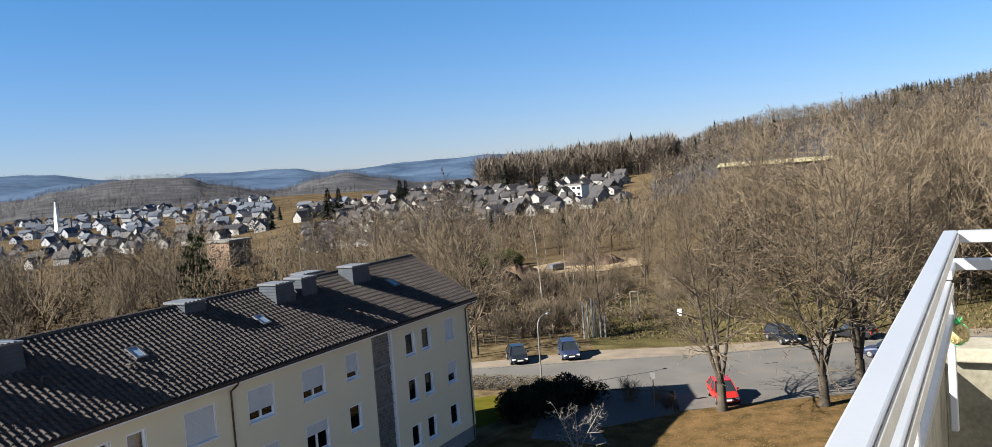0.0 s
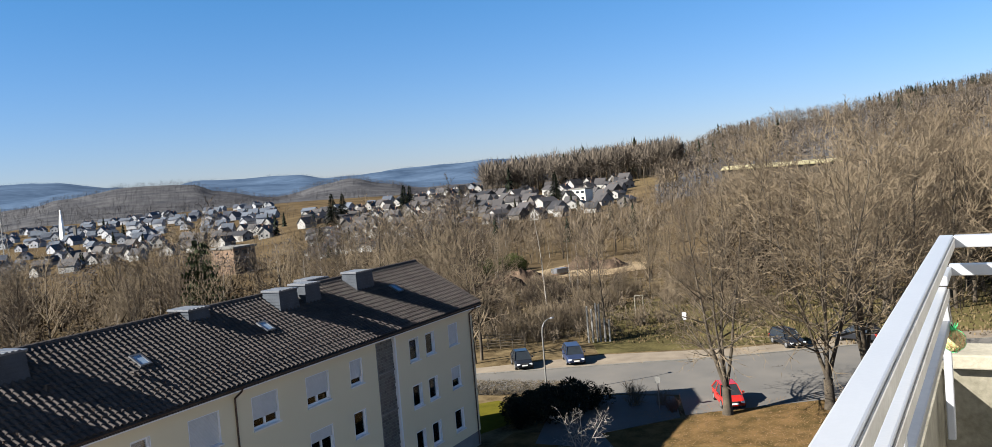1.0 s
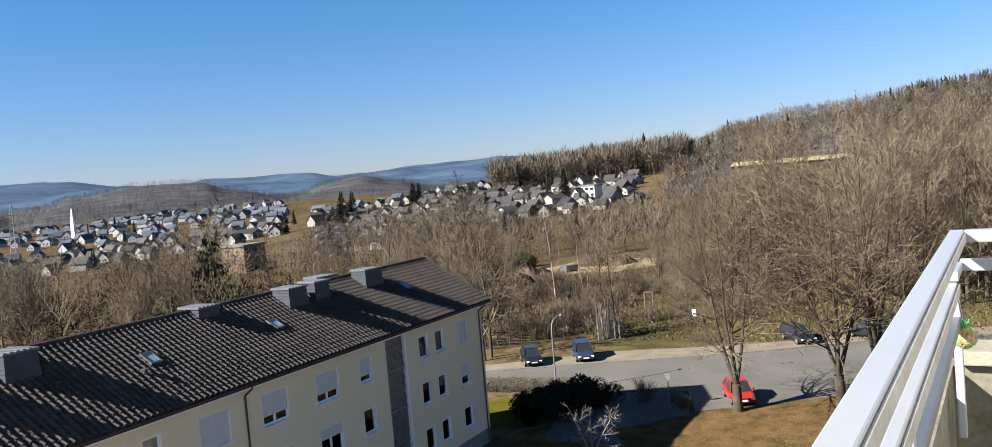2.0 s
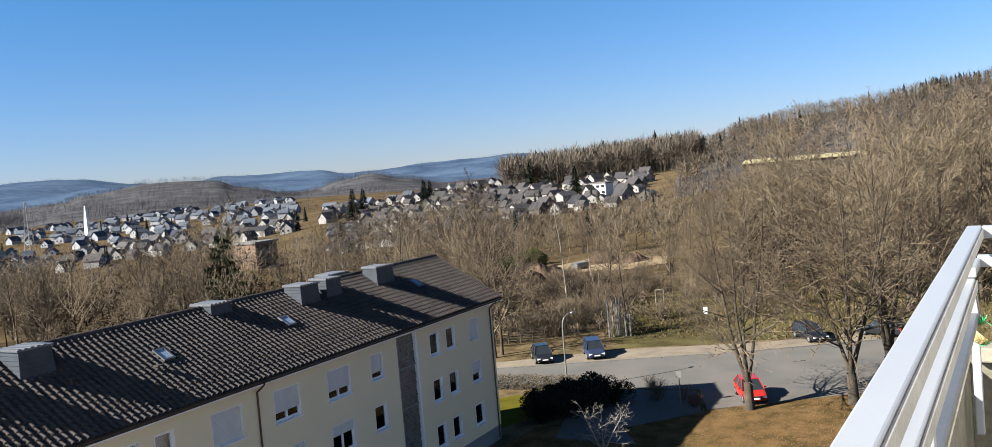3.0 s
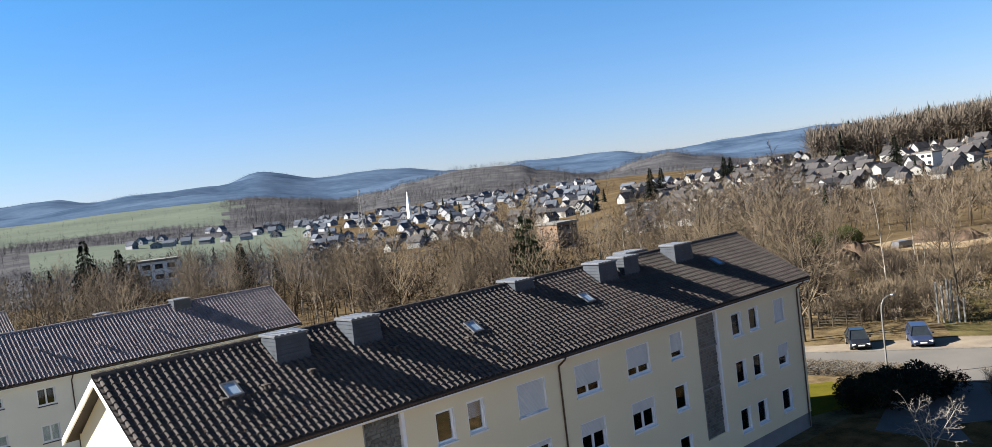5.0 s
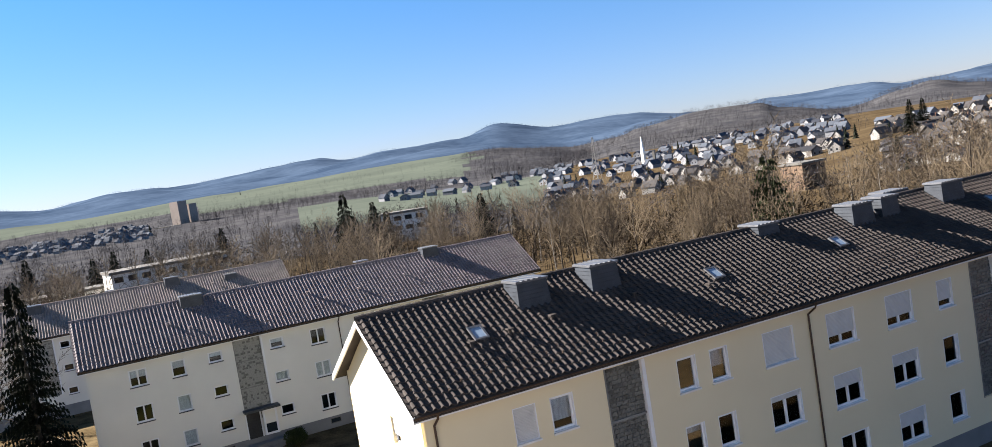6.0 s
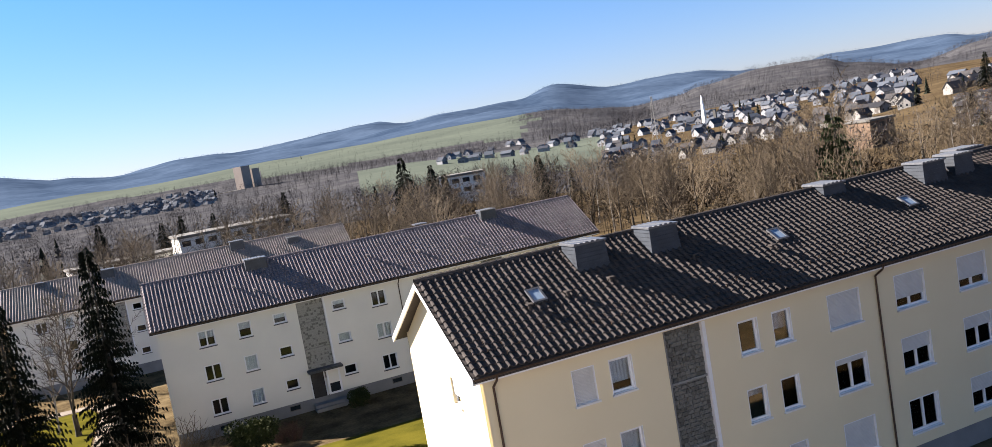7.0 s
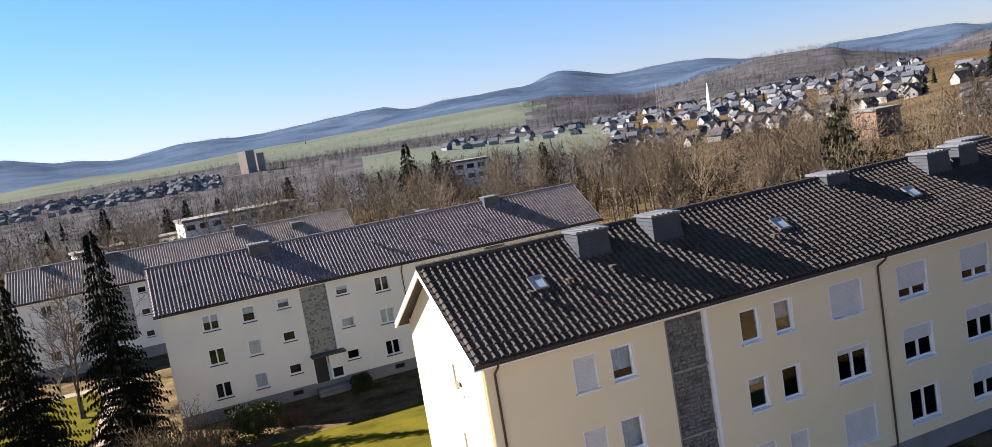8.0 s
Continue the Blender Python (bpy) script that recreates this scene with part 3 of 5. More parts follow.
def block(name, label, at, length, eave, ground, rise, depth, wall_mat, tiles, columns, stairs, chimneys, skylights, vents, pipes, seed, sill="sill", single=None, stair_mat="mosaic", blinds=None, cap_col=(), tops=0.95, group="apartment blocks", entrance=(), cellar=()):
    """A three-storey gabled apartment block. Local x runs along the front, y into the house, z = 0 at the eaves line."""
    rng = random.Random(seed)
    root = thing(name, label, "building", at, 0, group)
    over = 0.55
    base = ground - eave
    slope = rise / (depth / 2 + over)
    fr = Front(0, length, base + 0.95, -0.2 + 0.35)
    openings = []
    for ci, (a, b, n, tall) in enumerate(columns):
        for s in range(3):
            top = -tops - s * STOREY
            openings.append((a, b, top - tall, top, n, ci, s))
            fr.holes.append((a, b, top - tall, top))
    for a, b, top, bot in stairs:
        fr.holes.append((a, b, bot, top))
    part("front_wall", fr.mesh(), M[wall_mat], root)
    # plinth, back and gables
    part("plinth", Mesh().box(-0.03 + 0.06, 0.04, base - 1.2, length - 0.06 + 0.03, depth - 0.04, base + 0.95), M["plinth"], root, "grey rendered plinth")
    part("back_wall", Mesh().box(0, depth - 0.3, base + 0.95, length, depth, 0.15), M[wall_mat], root)
    for gx0, gx1 in ((0.0, 0.3), (length - 0.3, length)):
        g = Mesh()
        zt = rise - 0.12
        pts = [(0.301, base + 0.95), (depth - 0.301, base + 0.95), (depth - 0.301, 0.1 + slope * 0.2), (depth / 2, zt), (0.301, 0.1 + slope * 0.2)]
        if gx0 > 1 or not cap_col:
            g.face([(gx0, y, z) for y, z in pts][::-1])
            g.face([(gx1, y, z) for y, z in pts])
        else:
            # gable with small windows
            y0, y1 = cap_col
            hs = [(-tops - s * STOREY - 1.05, -tops - s * STOREY) for s in range(3)]
            zs = [base + 0.95] + [v for h in reversed(hs) for v in h] + [0.1 + slope * 0.2]
            for gx in (gx0, gx1):
                for i, (c, d) in enumerate(zip(zs, zs[1:])):
                    spans = ((0.301, y0), (y1, depth - 0.301)) if i % 2 else ((0.301, depth - 0.301),)
                    for a, b in spans:
                        g.face([(gx, b, c), (gx, a, c), (gx, a, d), (gx, b, d)])
                g.face([(gx, y, z) for y, z in pts[2:]][::-1])
            for c, d in hs:
                g.face([(gx0, y0, c), (gx1, y0, c), (gx1, y0, d), (gx0, y0, d)])
                g.face([(gx0, y1, c), (gx1, y1, c), (gx1, y1, d), (gx0, y1, d)])
                g.face([(gx0, y0, c), (gx1, y0, c), (gx1, y1, c), (gx0, y1, c)])
                g.face([(gx0, y0, d), (gx1, y0, d), (gx1, y1, d), (gx0, y1, d)])
            for c, d in hs:
                f2 = Mesh()
                for ya, yb, za, zb in ((y0, y0 + 0.07, c, d), (y1 - 0.07, y1, c, d), (y0 + 0.07, y1 - 0.07, c, c + 0.07), (y0 + 0.07, y1 - 0.07, d - 0.07, d)):
                    f2.box(0.12, ya, za, 0.19, yb, zb)
                w2 = part("window", f2, M["upvc"], root)
                part("pane", Mesh().box(0.15, y0 + 0.07, c + 0.07, 0.158, y1 - 0.07, d - 0.07), M["glass"], w2).visible_shadow = False
                part("roller_shutter", Mesh().box(0.07, y0 + 0.01, c + (d - c) * 0.35, 0.11, y1 - 0.01, d - 0.01), M["shutter"], w2)
                part("sill", Mesh().box(-0.08, y0 - 0.08, c - 0.06, 0.12, y1 + 0.08, c - 0.002), M["sill"], w2)
        part("gable_wall", g, M[wall_mat], root)
    # backing boxes behind the windows, the rooms' dimness put into their dark colour
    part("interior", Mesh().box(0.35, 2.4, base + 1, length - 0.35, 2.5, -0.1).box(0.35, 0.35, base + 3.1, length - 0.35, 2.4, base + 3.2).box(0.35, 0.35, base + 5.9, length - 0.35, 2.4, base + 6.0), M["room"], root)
    for a, b, c, d, n, ci, s in openings:
        blind, cur = (blinds or {}).get((ci, s), (0.0, rng.choice((0, 0, 0.5, 1.0))))
        window_part(root, rng, a, b, c, d, n, blind, cur, sill)
    # stairwell glazing: small blocks in a mortar frame
    for si, (a, b, top, bot) in enumerate(stairs):
        back = part("stair_panel", Mesh().box(a, 0.16, bot, b, 0.24, top), M["mortar"], root, "dark stairwell glazing in small panes")
        for m0, m1 in ((a, a + 0.05), (b - 0.16, b)):
            part("stair_frame", Mesh().box(m0, -0.03, bot, m1, 0.159, top), M["upvc"] if m1 == b else M["mortar"], back)
        rows = int((top - bot) / 0.17)
        r2 = random.Random(seed + si)
        glaze = Mesh()
        for i in range(rows):
            x = a + 0.06
            z = bot + (top - bot) * i / rows
            h = (top - bot) / rows - 0.025
            while x < b - 0.24:
                w = min(r2.choice((0.11, 0.16, 0.22)), b - 0.165 - x)
                if w < 0.06:
                    break
                y = 0.11 + r2.uniform(-0.014, 0.014)
                glaze.box(x + 0.008, y, z, x + w - 0.014, y + 0.05, z + h)
                x += w
        tagged(part("glass_block", glaze, M[stair_mat], back), kind="stuff")
        for k in (1, 2):
            zz = bot + (top - bot) * (k / 3 + 0.06)
            part("transom", Mesh().box(a + 0.05, 0.06, zz, b - 0.161, 0.115, zz + 0.09), M["mortar"], back)
    for x, w in entrance:
        m = Mesh().box(x - 0.15, -1.0, base + 3.15, x + w + 0.35, 0.05, base + 3.32)
        can = part("door_canopy", m, M["slate"], root, "dark flat canopy over the entrance")
        d = part("entrance_door", Mesh().box(x + 0.05, -0.01, base + 0.9, x + w * 0.48, 0.1, base + 3.1), M["room"], root, "dark entrance door")
        part("door_frame", Mesh().box(x - 0.03, -0.05, base + 0.9, x + 0.05, 0.1, base + 3.14).box(x + w * 0.48, -0.05, base + 0.9, x + w * 0.48 + 0.1, 0.1, base + 3.14), M["upvc"], d)
        sp = part("side_panel", Mesh().ring(x + w * 0.55, x + w + 0.1, base + 1.0, base + 3.1, 0.16, -0.40, -0.30), M["upvc"], root, "white framed entrance side panel")
        part("panel_infill", Mesh().box(x + w * 0.55 + 0.16, -0.38, base + 1.9, x + w - 0.06, -0.33, base + 2.94), M["render_white"], sp)
        part("pane", Mesh().box(x + w * 0.55 + 0.16, -0.37, base + 1.16, x + w - 0.06, -0.34, base + 1.89), M["car_glass"], sp)
        part("doorstep", Mesh().box(x - 0.1, -1.2, base - 0.3, x + w + 0.2, 0.03, base + 0.25), M["plinth"], root)
        part("doorstep", Mesh().box(x - 0.1, -0.9, base + 0.252, x + w + 0.2, 0.03, base + 0.5), M["plinth"], root)
    for x in cellar:
        cw = part("cellar_window", Mesh().ring(x, x + 0.9, base + 0.35, base + 0.8, 0.06, -0.0, 0.06), M["kerb"], root, "small barred cellar window")
        part("pane", Mesh().box(x + 0.06, 0.02, base + 0.41, x + 0.84, 0.036, base + 0.74), M["car_glass"], cw)
    # roof: boards, tiles, ridge, barge boards, gutter
    hx = 0.5
    run = depth / 2 + over
    body = Mesh()
    for s, yr in ((0, 0), (1, depth)):
        sg = 1 if s == 0 else -1
        pts = [(-over * sg + yr, -0.04), (depth / 2, rise - 0.04), (depth / 2, rise - 0.2), (-over * sg + yr, -0.2)]
        body.face([(-hx, y, z) for y, z in pts])
        body.face([(length + hx, y, z) for y, z in pts])
        for (ya, za), (yb, zb) in zip(pts, pts[1:] + pts[:1]):
            body.face([(-hx, ya, za), (length + hx, ya, za), (length + hx, yb, zb), (-hx, yb, zb)])
    roof = part("roof", body, M["tile"], root, "dark tiled gable roof")
    rest, tm = roof_tiles(roof, -hx, length + hx, run, rise, 0.30, 17, (M[tiles], M["tile_one"]), single)
    for child in roof.children:
        child.location = Vector(child.location) + Vector((0, -over, 0))
    rest.v = [(x, y - over, z) for x, y, z in rest.v]
    tagged(part("tile_field", rest, tm, roof), kind="stuff")
    back_rest, tm = roof_tiles(roof, -hx, length + hx, run, rise, 0.60, 17, (M[tiles], M[tiles]))
    back_rest.v = [(x, depth + over - y, z) for x, y, z in back_rest.v]
    tagged(part("tile_field_back", back_rest, tm, roof), kind="stuff")
    ridge = Mesh()
    n = int((length + 2 * hx) / 0.38)
    for i in range(n):
        xa = -hx + i * 0.38
        ridge.tube((xa, depth / 2, rise + 0.03), (xa + 0.40, depth / 2, rise + 0.045), 0.11, 0.125, 8)
    tagged(part("ridge_cap", ridge, M[tiles], roof), kind="stuff")
    for gx in (-hx, length + hx - 0.04):
        bb = Mesh()
        for s in (0, 1):
            ya, yb = (-over, depth / 2) if s == 0 else (depth + over, depth / 2)
            for q in ((gx - 0.03, gx + 0.05),):
                pa = [(ya, -0.02), (yb, rise - 0.02), (yb, rise - 0.26), (ya, -0.26)]
                bb.face([(q[0], y, z) for y, z in pa])
                bb.face([(q[1], y, z) for y, z in pa])
                bb.face([(q[0], *pa[2]), (q[1], *pa[2]), (q[1], *pa[3]), (q[0], *pa[3])])
                bb.face([(q[0], *pa[3]), (q[1], *pa[3]), (q[1], *pa[0]), (q[0], *pa[0])])
        part("barge_board", bb, M["upvc"] if gx < 0 else M["copper"], roof)
    part("soffit", Mesh().box(-hx + 0.06, -over + 0.02, -0.26, length + hx - 0.06, -0.001, -0.205), M["upvc"], roof)
    gut = Mesh()
    for i in range(7):
        a0, a1 = math.pi + math.pi * i / 7, math.pi + math.pi * (i + 1) / 7
        cy, cz = -over - 0.06, -0.03
        p, q = (cy + 0.075 * math.cos(a0), cz + 0.075 * math.sin(a0)), (cy + 0.075 * math.cos(a1), cz + 0.075 * math.sin(a1))
        gut.face([(-hx, *p), (length + hx, *p), (length + hx, *q), (-hx, *q)])
    part("gutter", gut, M["copper"], roof, "brown half-round gutter")
    for px in pipes:
        dp = Mesh()
        dp.tube((px, -over - 0.06, -0.1), (px, -over + 0.05, -0.3), 0.045, 0.045, 8)
        dp.tube((px, -over + 0.05, -0.3), (px, -0.07, -0.62), 0.045, 0.045, 8)
        dp.tube((px, -0.07, -0.62), (px, -0.07, base + 0.1), 0.045, 0.045, 8)
        part("downpipe", dp, M["copper"], root, "brown rainwater pipe", True)
    guard = Mesh()
    gx = -hx + 0.4
    while gx < length + hx:
        for s in (0.55, 0.95):
            yy = -over + s + 0.25 * (int(gx * 2) % 2)
            zz = (yy + over) * slope + 0.06
            guard.tube((gx, yy, zz), (gx, yy - 0.02, zz + 0.10), 0.018, 0.018, 4)
            guard.tube((gx - 0.05, yy - 0.02, zz + 0.10), (gx + 0.05, yy - 0.02, zz + 0.10), 0.015, 0.015, 4)
        gx += 0.6
    tagged(part("snow_guard", guard, M["copper"], roof), kind="stuff")
    for a, b, y0, y1, top in chimneys:
        chimney_part(root, a, b, y0, y1, (y0 + over) * slope - 0.5, top)
    length_s = math.hypot(run, rise)
    cz, sz = run / length_s, rise / length_s
    for x, yy in skylights:
        z0 = (yy + over) * slope + 0.10

        def on(px, s, h, x=x, yy=yy, z0=z0):
            return (x + px, yy + s * cz - h * sz, z0 + s * sz + h * cz)

        m = Mesh()
        for a, b, c, d in ((-0.3, -0.22, 0, 0.8), (0.22, 0.3, 0, 0.8), (-0.22, 0.22, 0, 0.09), (-0.22, 0.22, 0.71, 0.8)):
            for h0, h1 in ((0.0, 0.09),):
                c8 = [on(a, c, h0), on(b, c, h0), on(b, d, h0), on(a, d, h0), on(a, c, h1), on(b, c, h1), on(b, d, h1), on(a, d, h1)]
                for q in ((4, 5, 6, 7), (0, 1, 5, 4), (1, 2, 6, 5), (2, 3, 7, 6), (3, 0, 4, 7)):
                    m.face([c8[i] for i in q])
        sk = part("skylight", m, M["zinc"], roof, "small tilted roof skylight")
        part("pane", (lambda g: (g.face([on(-0.22, 0.09, 0.06), on(0.22, 0.09, 0.06), on(0.22, 0.71, 0.06), on(-0.22, 0.71, 0.06)]), g)[1])(Mesh()), M["sky_glass"], sk)
    for x, yy in vents:
        zz = (yy + over) * slope
        v = Mesh().tube((x, yy, zz), (x, yy - 0.03, zz + 0.24), 0.09, 0.07, 8, cap=True)
        v.box(x - 0.13, yy - 0.17, zz + 0.24, x + 0.13, yy + 0.1, zz + 0.29)
        part("roof_vent", v, M[tiles], roof)
    return root


def sky_glass():
    m = material("skylight_glass", (0.25, 0.33, 0.42), (0.2, 0.27, 0.36), 0.05, 1.0, 8.0, 0.0)
    return m


M["sky_glass"] = sky_glass()
A_X = 9.6
cols_a = [(3.35, 4.3, 1, 1.32), (4.9, 5.9, 1, 1.32), (10.73, 11.7, 1, 1.36), (12.4, 13.35, 1, 1.36), (15.25, 17.0, 2, 1.45), (18.95, 20.7, 2, 1.5), (22.7, 24.5, 2, 1.5), (26.25, 27.35, 1, 1.36), (32.0, 33.05, 1, 1.36), (33.8, 34.85, 1, 1.36), (36.55, 37.7, 1, 1.36)]
blinds_a = {(0, 0): (1, 0), (1, 0): (0, 0.75), (0, 1): (1, 0), (1, 1): (0, 1), (0, 2): (1, 0), (2, 0): (0, 0), (3, 0): (0, 0.6), (2, 1): (0, 0.3), (3, 1): (0, 0.5), (2, 2): (1, 0), (3, 2): (1, 0),
            (4, 0): (1, 0), (4, 1): (0.2, 0.4), (4, 2): (1, 0), (5, 0): (0.72, 0), (5, 1): (0.45, 0), (5, 2): (0, 0), (6, 0): (0.72, 0), (6, 1): (0.4, 0), (6, 2): (0.5, 0), (7, 0): (0.75, 0), (7, 1): (0, 0), (7, 2): (0, 0.4),
            (8, 0): (0.1, 0.2), (8, 1): (0.0, 0.3), (8, 2): (0, 0.2), (9, 0): (0.1, 0.2), (9, 1): (0, 0.3), (9, 2): (0, 0.3), (10, 0): (1, 0), (10, 1): (0.6, 0), (10, 2): (0, 0.3)}
block("apartment_building", "cream rendered three-storey block with dark tiled roof", (A_X, 27.6, 9.56), 39.7, 9.56, 0.15, 2.85, 8.66, "render_cream", "tile",
      cols_a, [(7.35, 9.25, -0.45, -8.3), (28.7, 30.65, -0.45, -7.2)],
      [(5.8, 7.1, 2.9, 4.0, 3.02), (9.25, 10.5, 2.85, 4.0, 3.02), (19.3, 20.5, 3.7, 4.9, 2.98), (24.75, 26.1, 2.95, 4.0, 3.05), (26.95, 28.1, 3.05, 4.1, 3.08), (29.4, 31.2, 4.9, 5.7, 3.0), (31.6, 33.2, 3.05, 4.0, 3.12)],
      [(3.45, 1.75), (15.0, 1.75), (22.6, 1.75), (34.6, 1.95)], [(2.9, 1.6), (4.6, 1.75), (14.1, 1.45), (6.6, 1.9), (10.6, 2.0)], [-0.2 + 0.55, 17.92, 39.3], 11, single=(-0.5, 5.0), blinds=blinds_a, cap_col=(2.75, 3.6), tops=0.88)
cols_b = [(2.85, 4.15, 2, 1.32), (5.9, 6.95, 1, 1.3), (8.68, 9.75, 1, 0.85), (13.5, 14.6, 1, 0.85), (16.8, 18.1, 2, 1.32), (21.5, 22.8, 2, 1.32), (24.8, 25.9, 1, 0.85), (29.9, 31.0, 1, 0.85), (33.0, 34.1, 1, 1.3), (35.6, 36.9, 2, 1.32)]
block("apartment_building", "pale grey-white three-storey block with brown tiled roof", (-0.6, 70.8, 7.25), 38.3, 7.25, -2.0, 3.25, 8.8, "render_white", "tile_b",
      cols_b, [(10.65, 12.95, -0.35, -6.9), (27.0, 29.2, -0.35, -6.9)],
      [(7.8, 9.4, 3.5, 4.6, 3.55), (29.2, 30.6, 3.6, 4.7, 3.6), (23.4, 24.4, 5.5, 6.3, 3.4)],
      [], [(6.4, 2.0), (17.7, 2.2), (7.9, 1.2), (18.9, 1.2), (26.5, 2.0), (31.5, 1.6), (22.0, 1.5)], [17.0 + 2.3], 23, sill="dark_sill", stair_mat="mosaic_b", tops=0.78, entrance=((10.65, 2.3),), cellar=(3.1, 8.6, 13.6, 17.3))
block("apartment_building", "white three-storey block with weathered tiled roof", (-16.5, 113.4, 5.9), 41.0, 5.9, -3.3, 3.45, 9.2, "render_white", "tile_c",
      cols_b, [(10.65, 12.95, -0.35, -6.9), (27.0, 29.2, -0.35, -6.9)],
      [(3.5, 4.3, 4.0, 5.0, 3.5), (26.4, 28.0, 3.6, 4.7, 3.9), (33.6, 35.0, 2.8, 3.8, 3.0), (19.5, 20.4, 4.9, 5.6, 3.6), (10.8, 12.2, 3.3, 4.4, 3.6)],
      [], [(6.4, 2.0), (24.0, 2.2), (32.0, 2.6)], [17.0], 31, sill="dark_sill", stair_mat="mosaic_b", tops=0.78)


# ---- own building and balcony ----
RAIL = Matrix.Translation((3.02, -0.146, 17.17)) @ Matrix.Rotation(radians(180 - 3.32), 4, "Z")


def balcony():
    """Local x runs from the balcony's corner along the front rail, y inwards to the house, z = 0 at the top of the rail."""
    root = new("balcony_railing")
    root.matrix_basis = RAIL
    tagged(root, "white painted metal balcony railing with double rails", "railing")

    def bar(name, box, mat="rail", width=0.004, label=""):
        return bevelled(part(name, Mesh().box(*box), M[mat], root, label), width)

    bar("top_rail", (0, 0, -0.032, 5.0, 0.044, 0))
    # grey strips added here and on the mid rail, standing for shaded sides
    bar("rail_lip", (0.055, 0.0445, -0.036, 5.0, 0.050, -0.006), "rail_grey", 0.001, "grey strip for the shaded inner side of the rail")
    bar("mid_rail", (0.36, 0.010, -0.155, 5.0, 0.035, -0.125))
    bar("mid_rail_lip", (0.36, 0.0355, -0.160, 5.0, 0.041, -0.131), "rail_grey", 0.001)
    bar("lower_rail", (0.30, 0.011, -0.268, 5.0, 0.035, -0.240), "zinc")
    bar("side_rail", (-0.004, 0.0445, -0.040, 0.046, 1.9, 0.0))
    bar("side_mid_rail", (0.07, 0.030, -0.125, 0.115, 1.9, -0.088))
    bar("corner_bracket", (0.115, 0.010, -0.124, 0.36, 0.038, -0.094))
    for u in (0.27, 1.72, 3.2):
        bar("post", (u, 0.011, -0.62, u + 0.035, 0.035, -0.1555))
    wall = new("parapet_wall", Mesh().box(-0.16, -0.014, -1.15, -0.03, 1.9, -0.462).done("parapet_wall", M["concrete"]))
    wall.matrix_basis = RAIL
    tagged(wall, "weathered beige concrete balcony side wall", "parapet", kind="structure")
    cap = part("coping", Mesh().box(-0.19, 0.0, -0.46, 0.02, 1.9, -0.41), M["coping"], wall, "weathered pale coping slab")
    bevelled(cap, 0.006)
    panel = new("parapet_front", Mesh().box(-0.16, -0.055, -1.15, 5.0, -0.015, -0.47).done("parapet_front", M["concrete"]))
    panel.matrix_basis = RAIL
    tagged(panel, "beige concrete balcony front panel", "parapet", kind="structure")
    slab = new("floor", Mesh().box(-0.16, -0.02, -1.32, 5.0, 1.9, -1.152).done("floor", M["concrete"]))
    slab.matrix_basis = RAIL
    tagged(slab, "grey concrete balcony floor slab", "floor", kind="structure")
    back = new("wall_south", Mesh().box(-3, 1.9, -17.3, 45, 2.3, 8.5).done("wall_south", M["render_grey"]))
    back.matrix_basis = RAIL
    tagged(back, "grey rendered wall of the high-rise behind the balcony", "wall", kind="structure")
    # fat ball in a green net
    ball = thing("bird_feeder_ball", "fat ball of seeds in a green net", "bird feeder", (2.684, -0.171, 16.874))
    bm = bmesh.new()
    bmesh.ops.create_icosphere(bm, subdivisions=4, radius=0.033)
    for v in bm.verts:
        v.co *= 1 + 0.10 * noise.noise(v.co * 120) + 0.04 * noise.noise(v.co * 300)
    me = bpy.data.meshes.new("seed_ball")
    bm.to_mesh(me)
    bm.free()
    me.materials.append(M["fat"])
    part("seed_ball", me, None, ball)
    net = Mesh()
    for i in range(12):
        a = 6.2832 * i / 12
        for k in (1, -1):
            pts = []
            for j in range(9):
                th = math.pi * j / 8
                ph = a + k * 0.5 * j / 8 * 2
                pts.append((0.0355 * math.sin(th) * math.cos(ph), 0.0355 * math.sin(th) * math.sin(ph), 0.0355 * math.cos(th)))
            for p, q in zip(pts, pts[1:]):
                net.tube(p, q, 0.00035, 0.00035, 3)
    for i in range(14):
        a = 2.399 * i
        net.tube((0.004 * math.cos(a), 0.004 * math.sin(a), 0.031), (0.014 * math.cos(a), 0.014 * math.sin(a), 0.047 + 0.004 * (i % 3)), 0.003, 0.001, 4)
        net.tube((0.003 * math.cos(a), 0.003 * math.sin(a), -0.031), (0.008 * math.cos(a), 0.008 * math.sin(a), -0.038), 0.002, 0.001, 4)
    part("net", net, M["net_green"], ball, "green plastic net")
    cord = Mesh()
    pts = [(0, 0, 0.04), (0.0, 0.006, 0.09), (0.003, 0.010, 0.14), (0.010, 0.014, 0.182), (0.014, 0.022, 0.188)]
    for off in (0.0, 0.004):
        for p, q in zip(pts, pts[1:]):
            cord.tube((p[0] + off, p[1] + off, p[2]), (q[0] + off, q[1] + off, q[2]), 0.0018, 0.0018, 5)
    part("cord", cord, M["cord"], ball)


balcony()


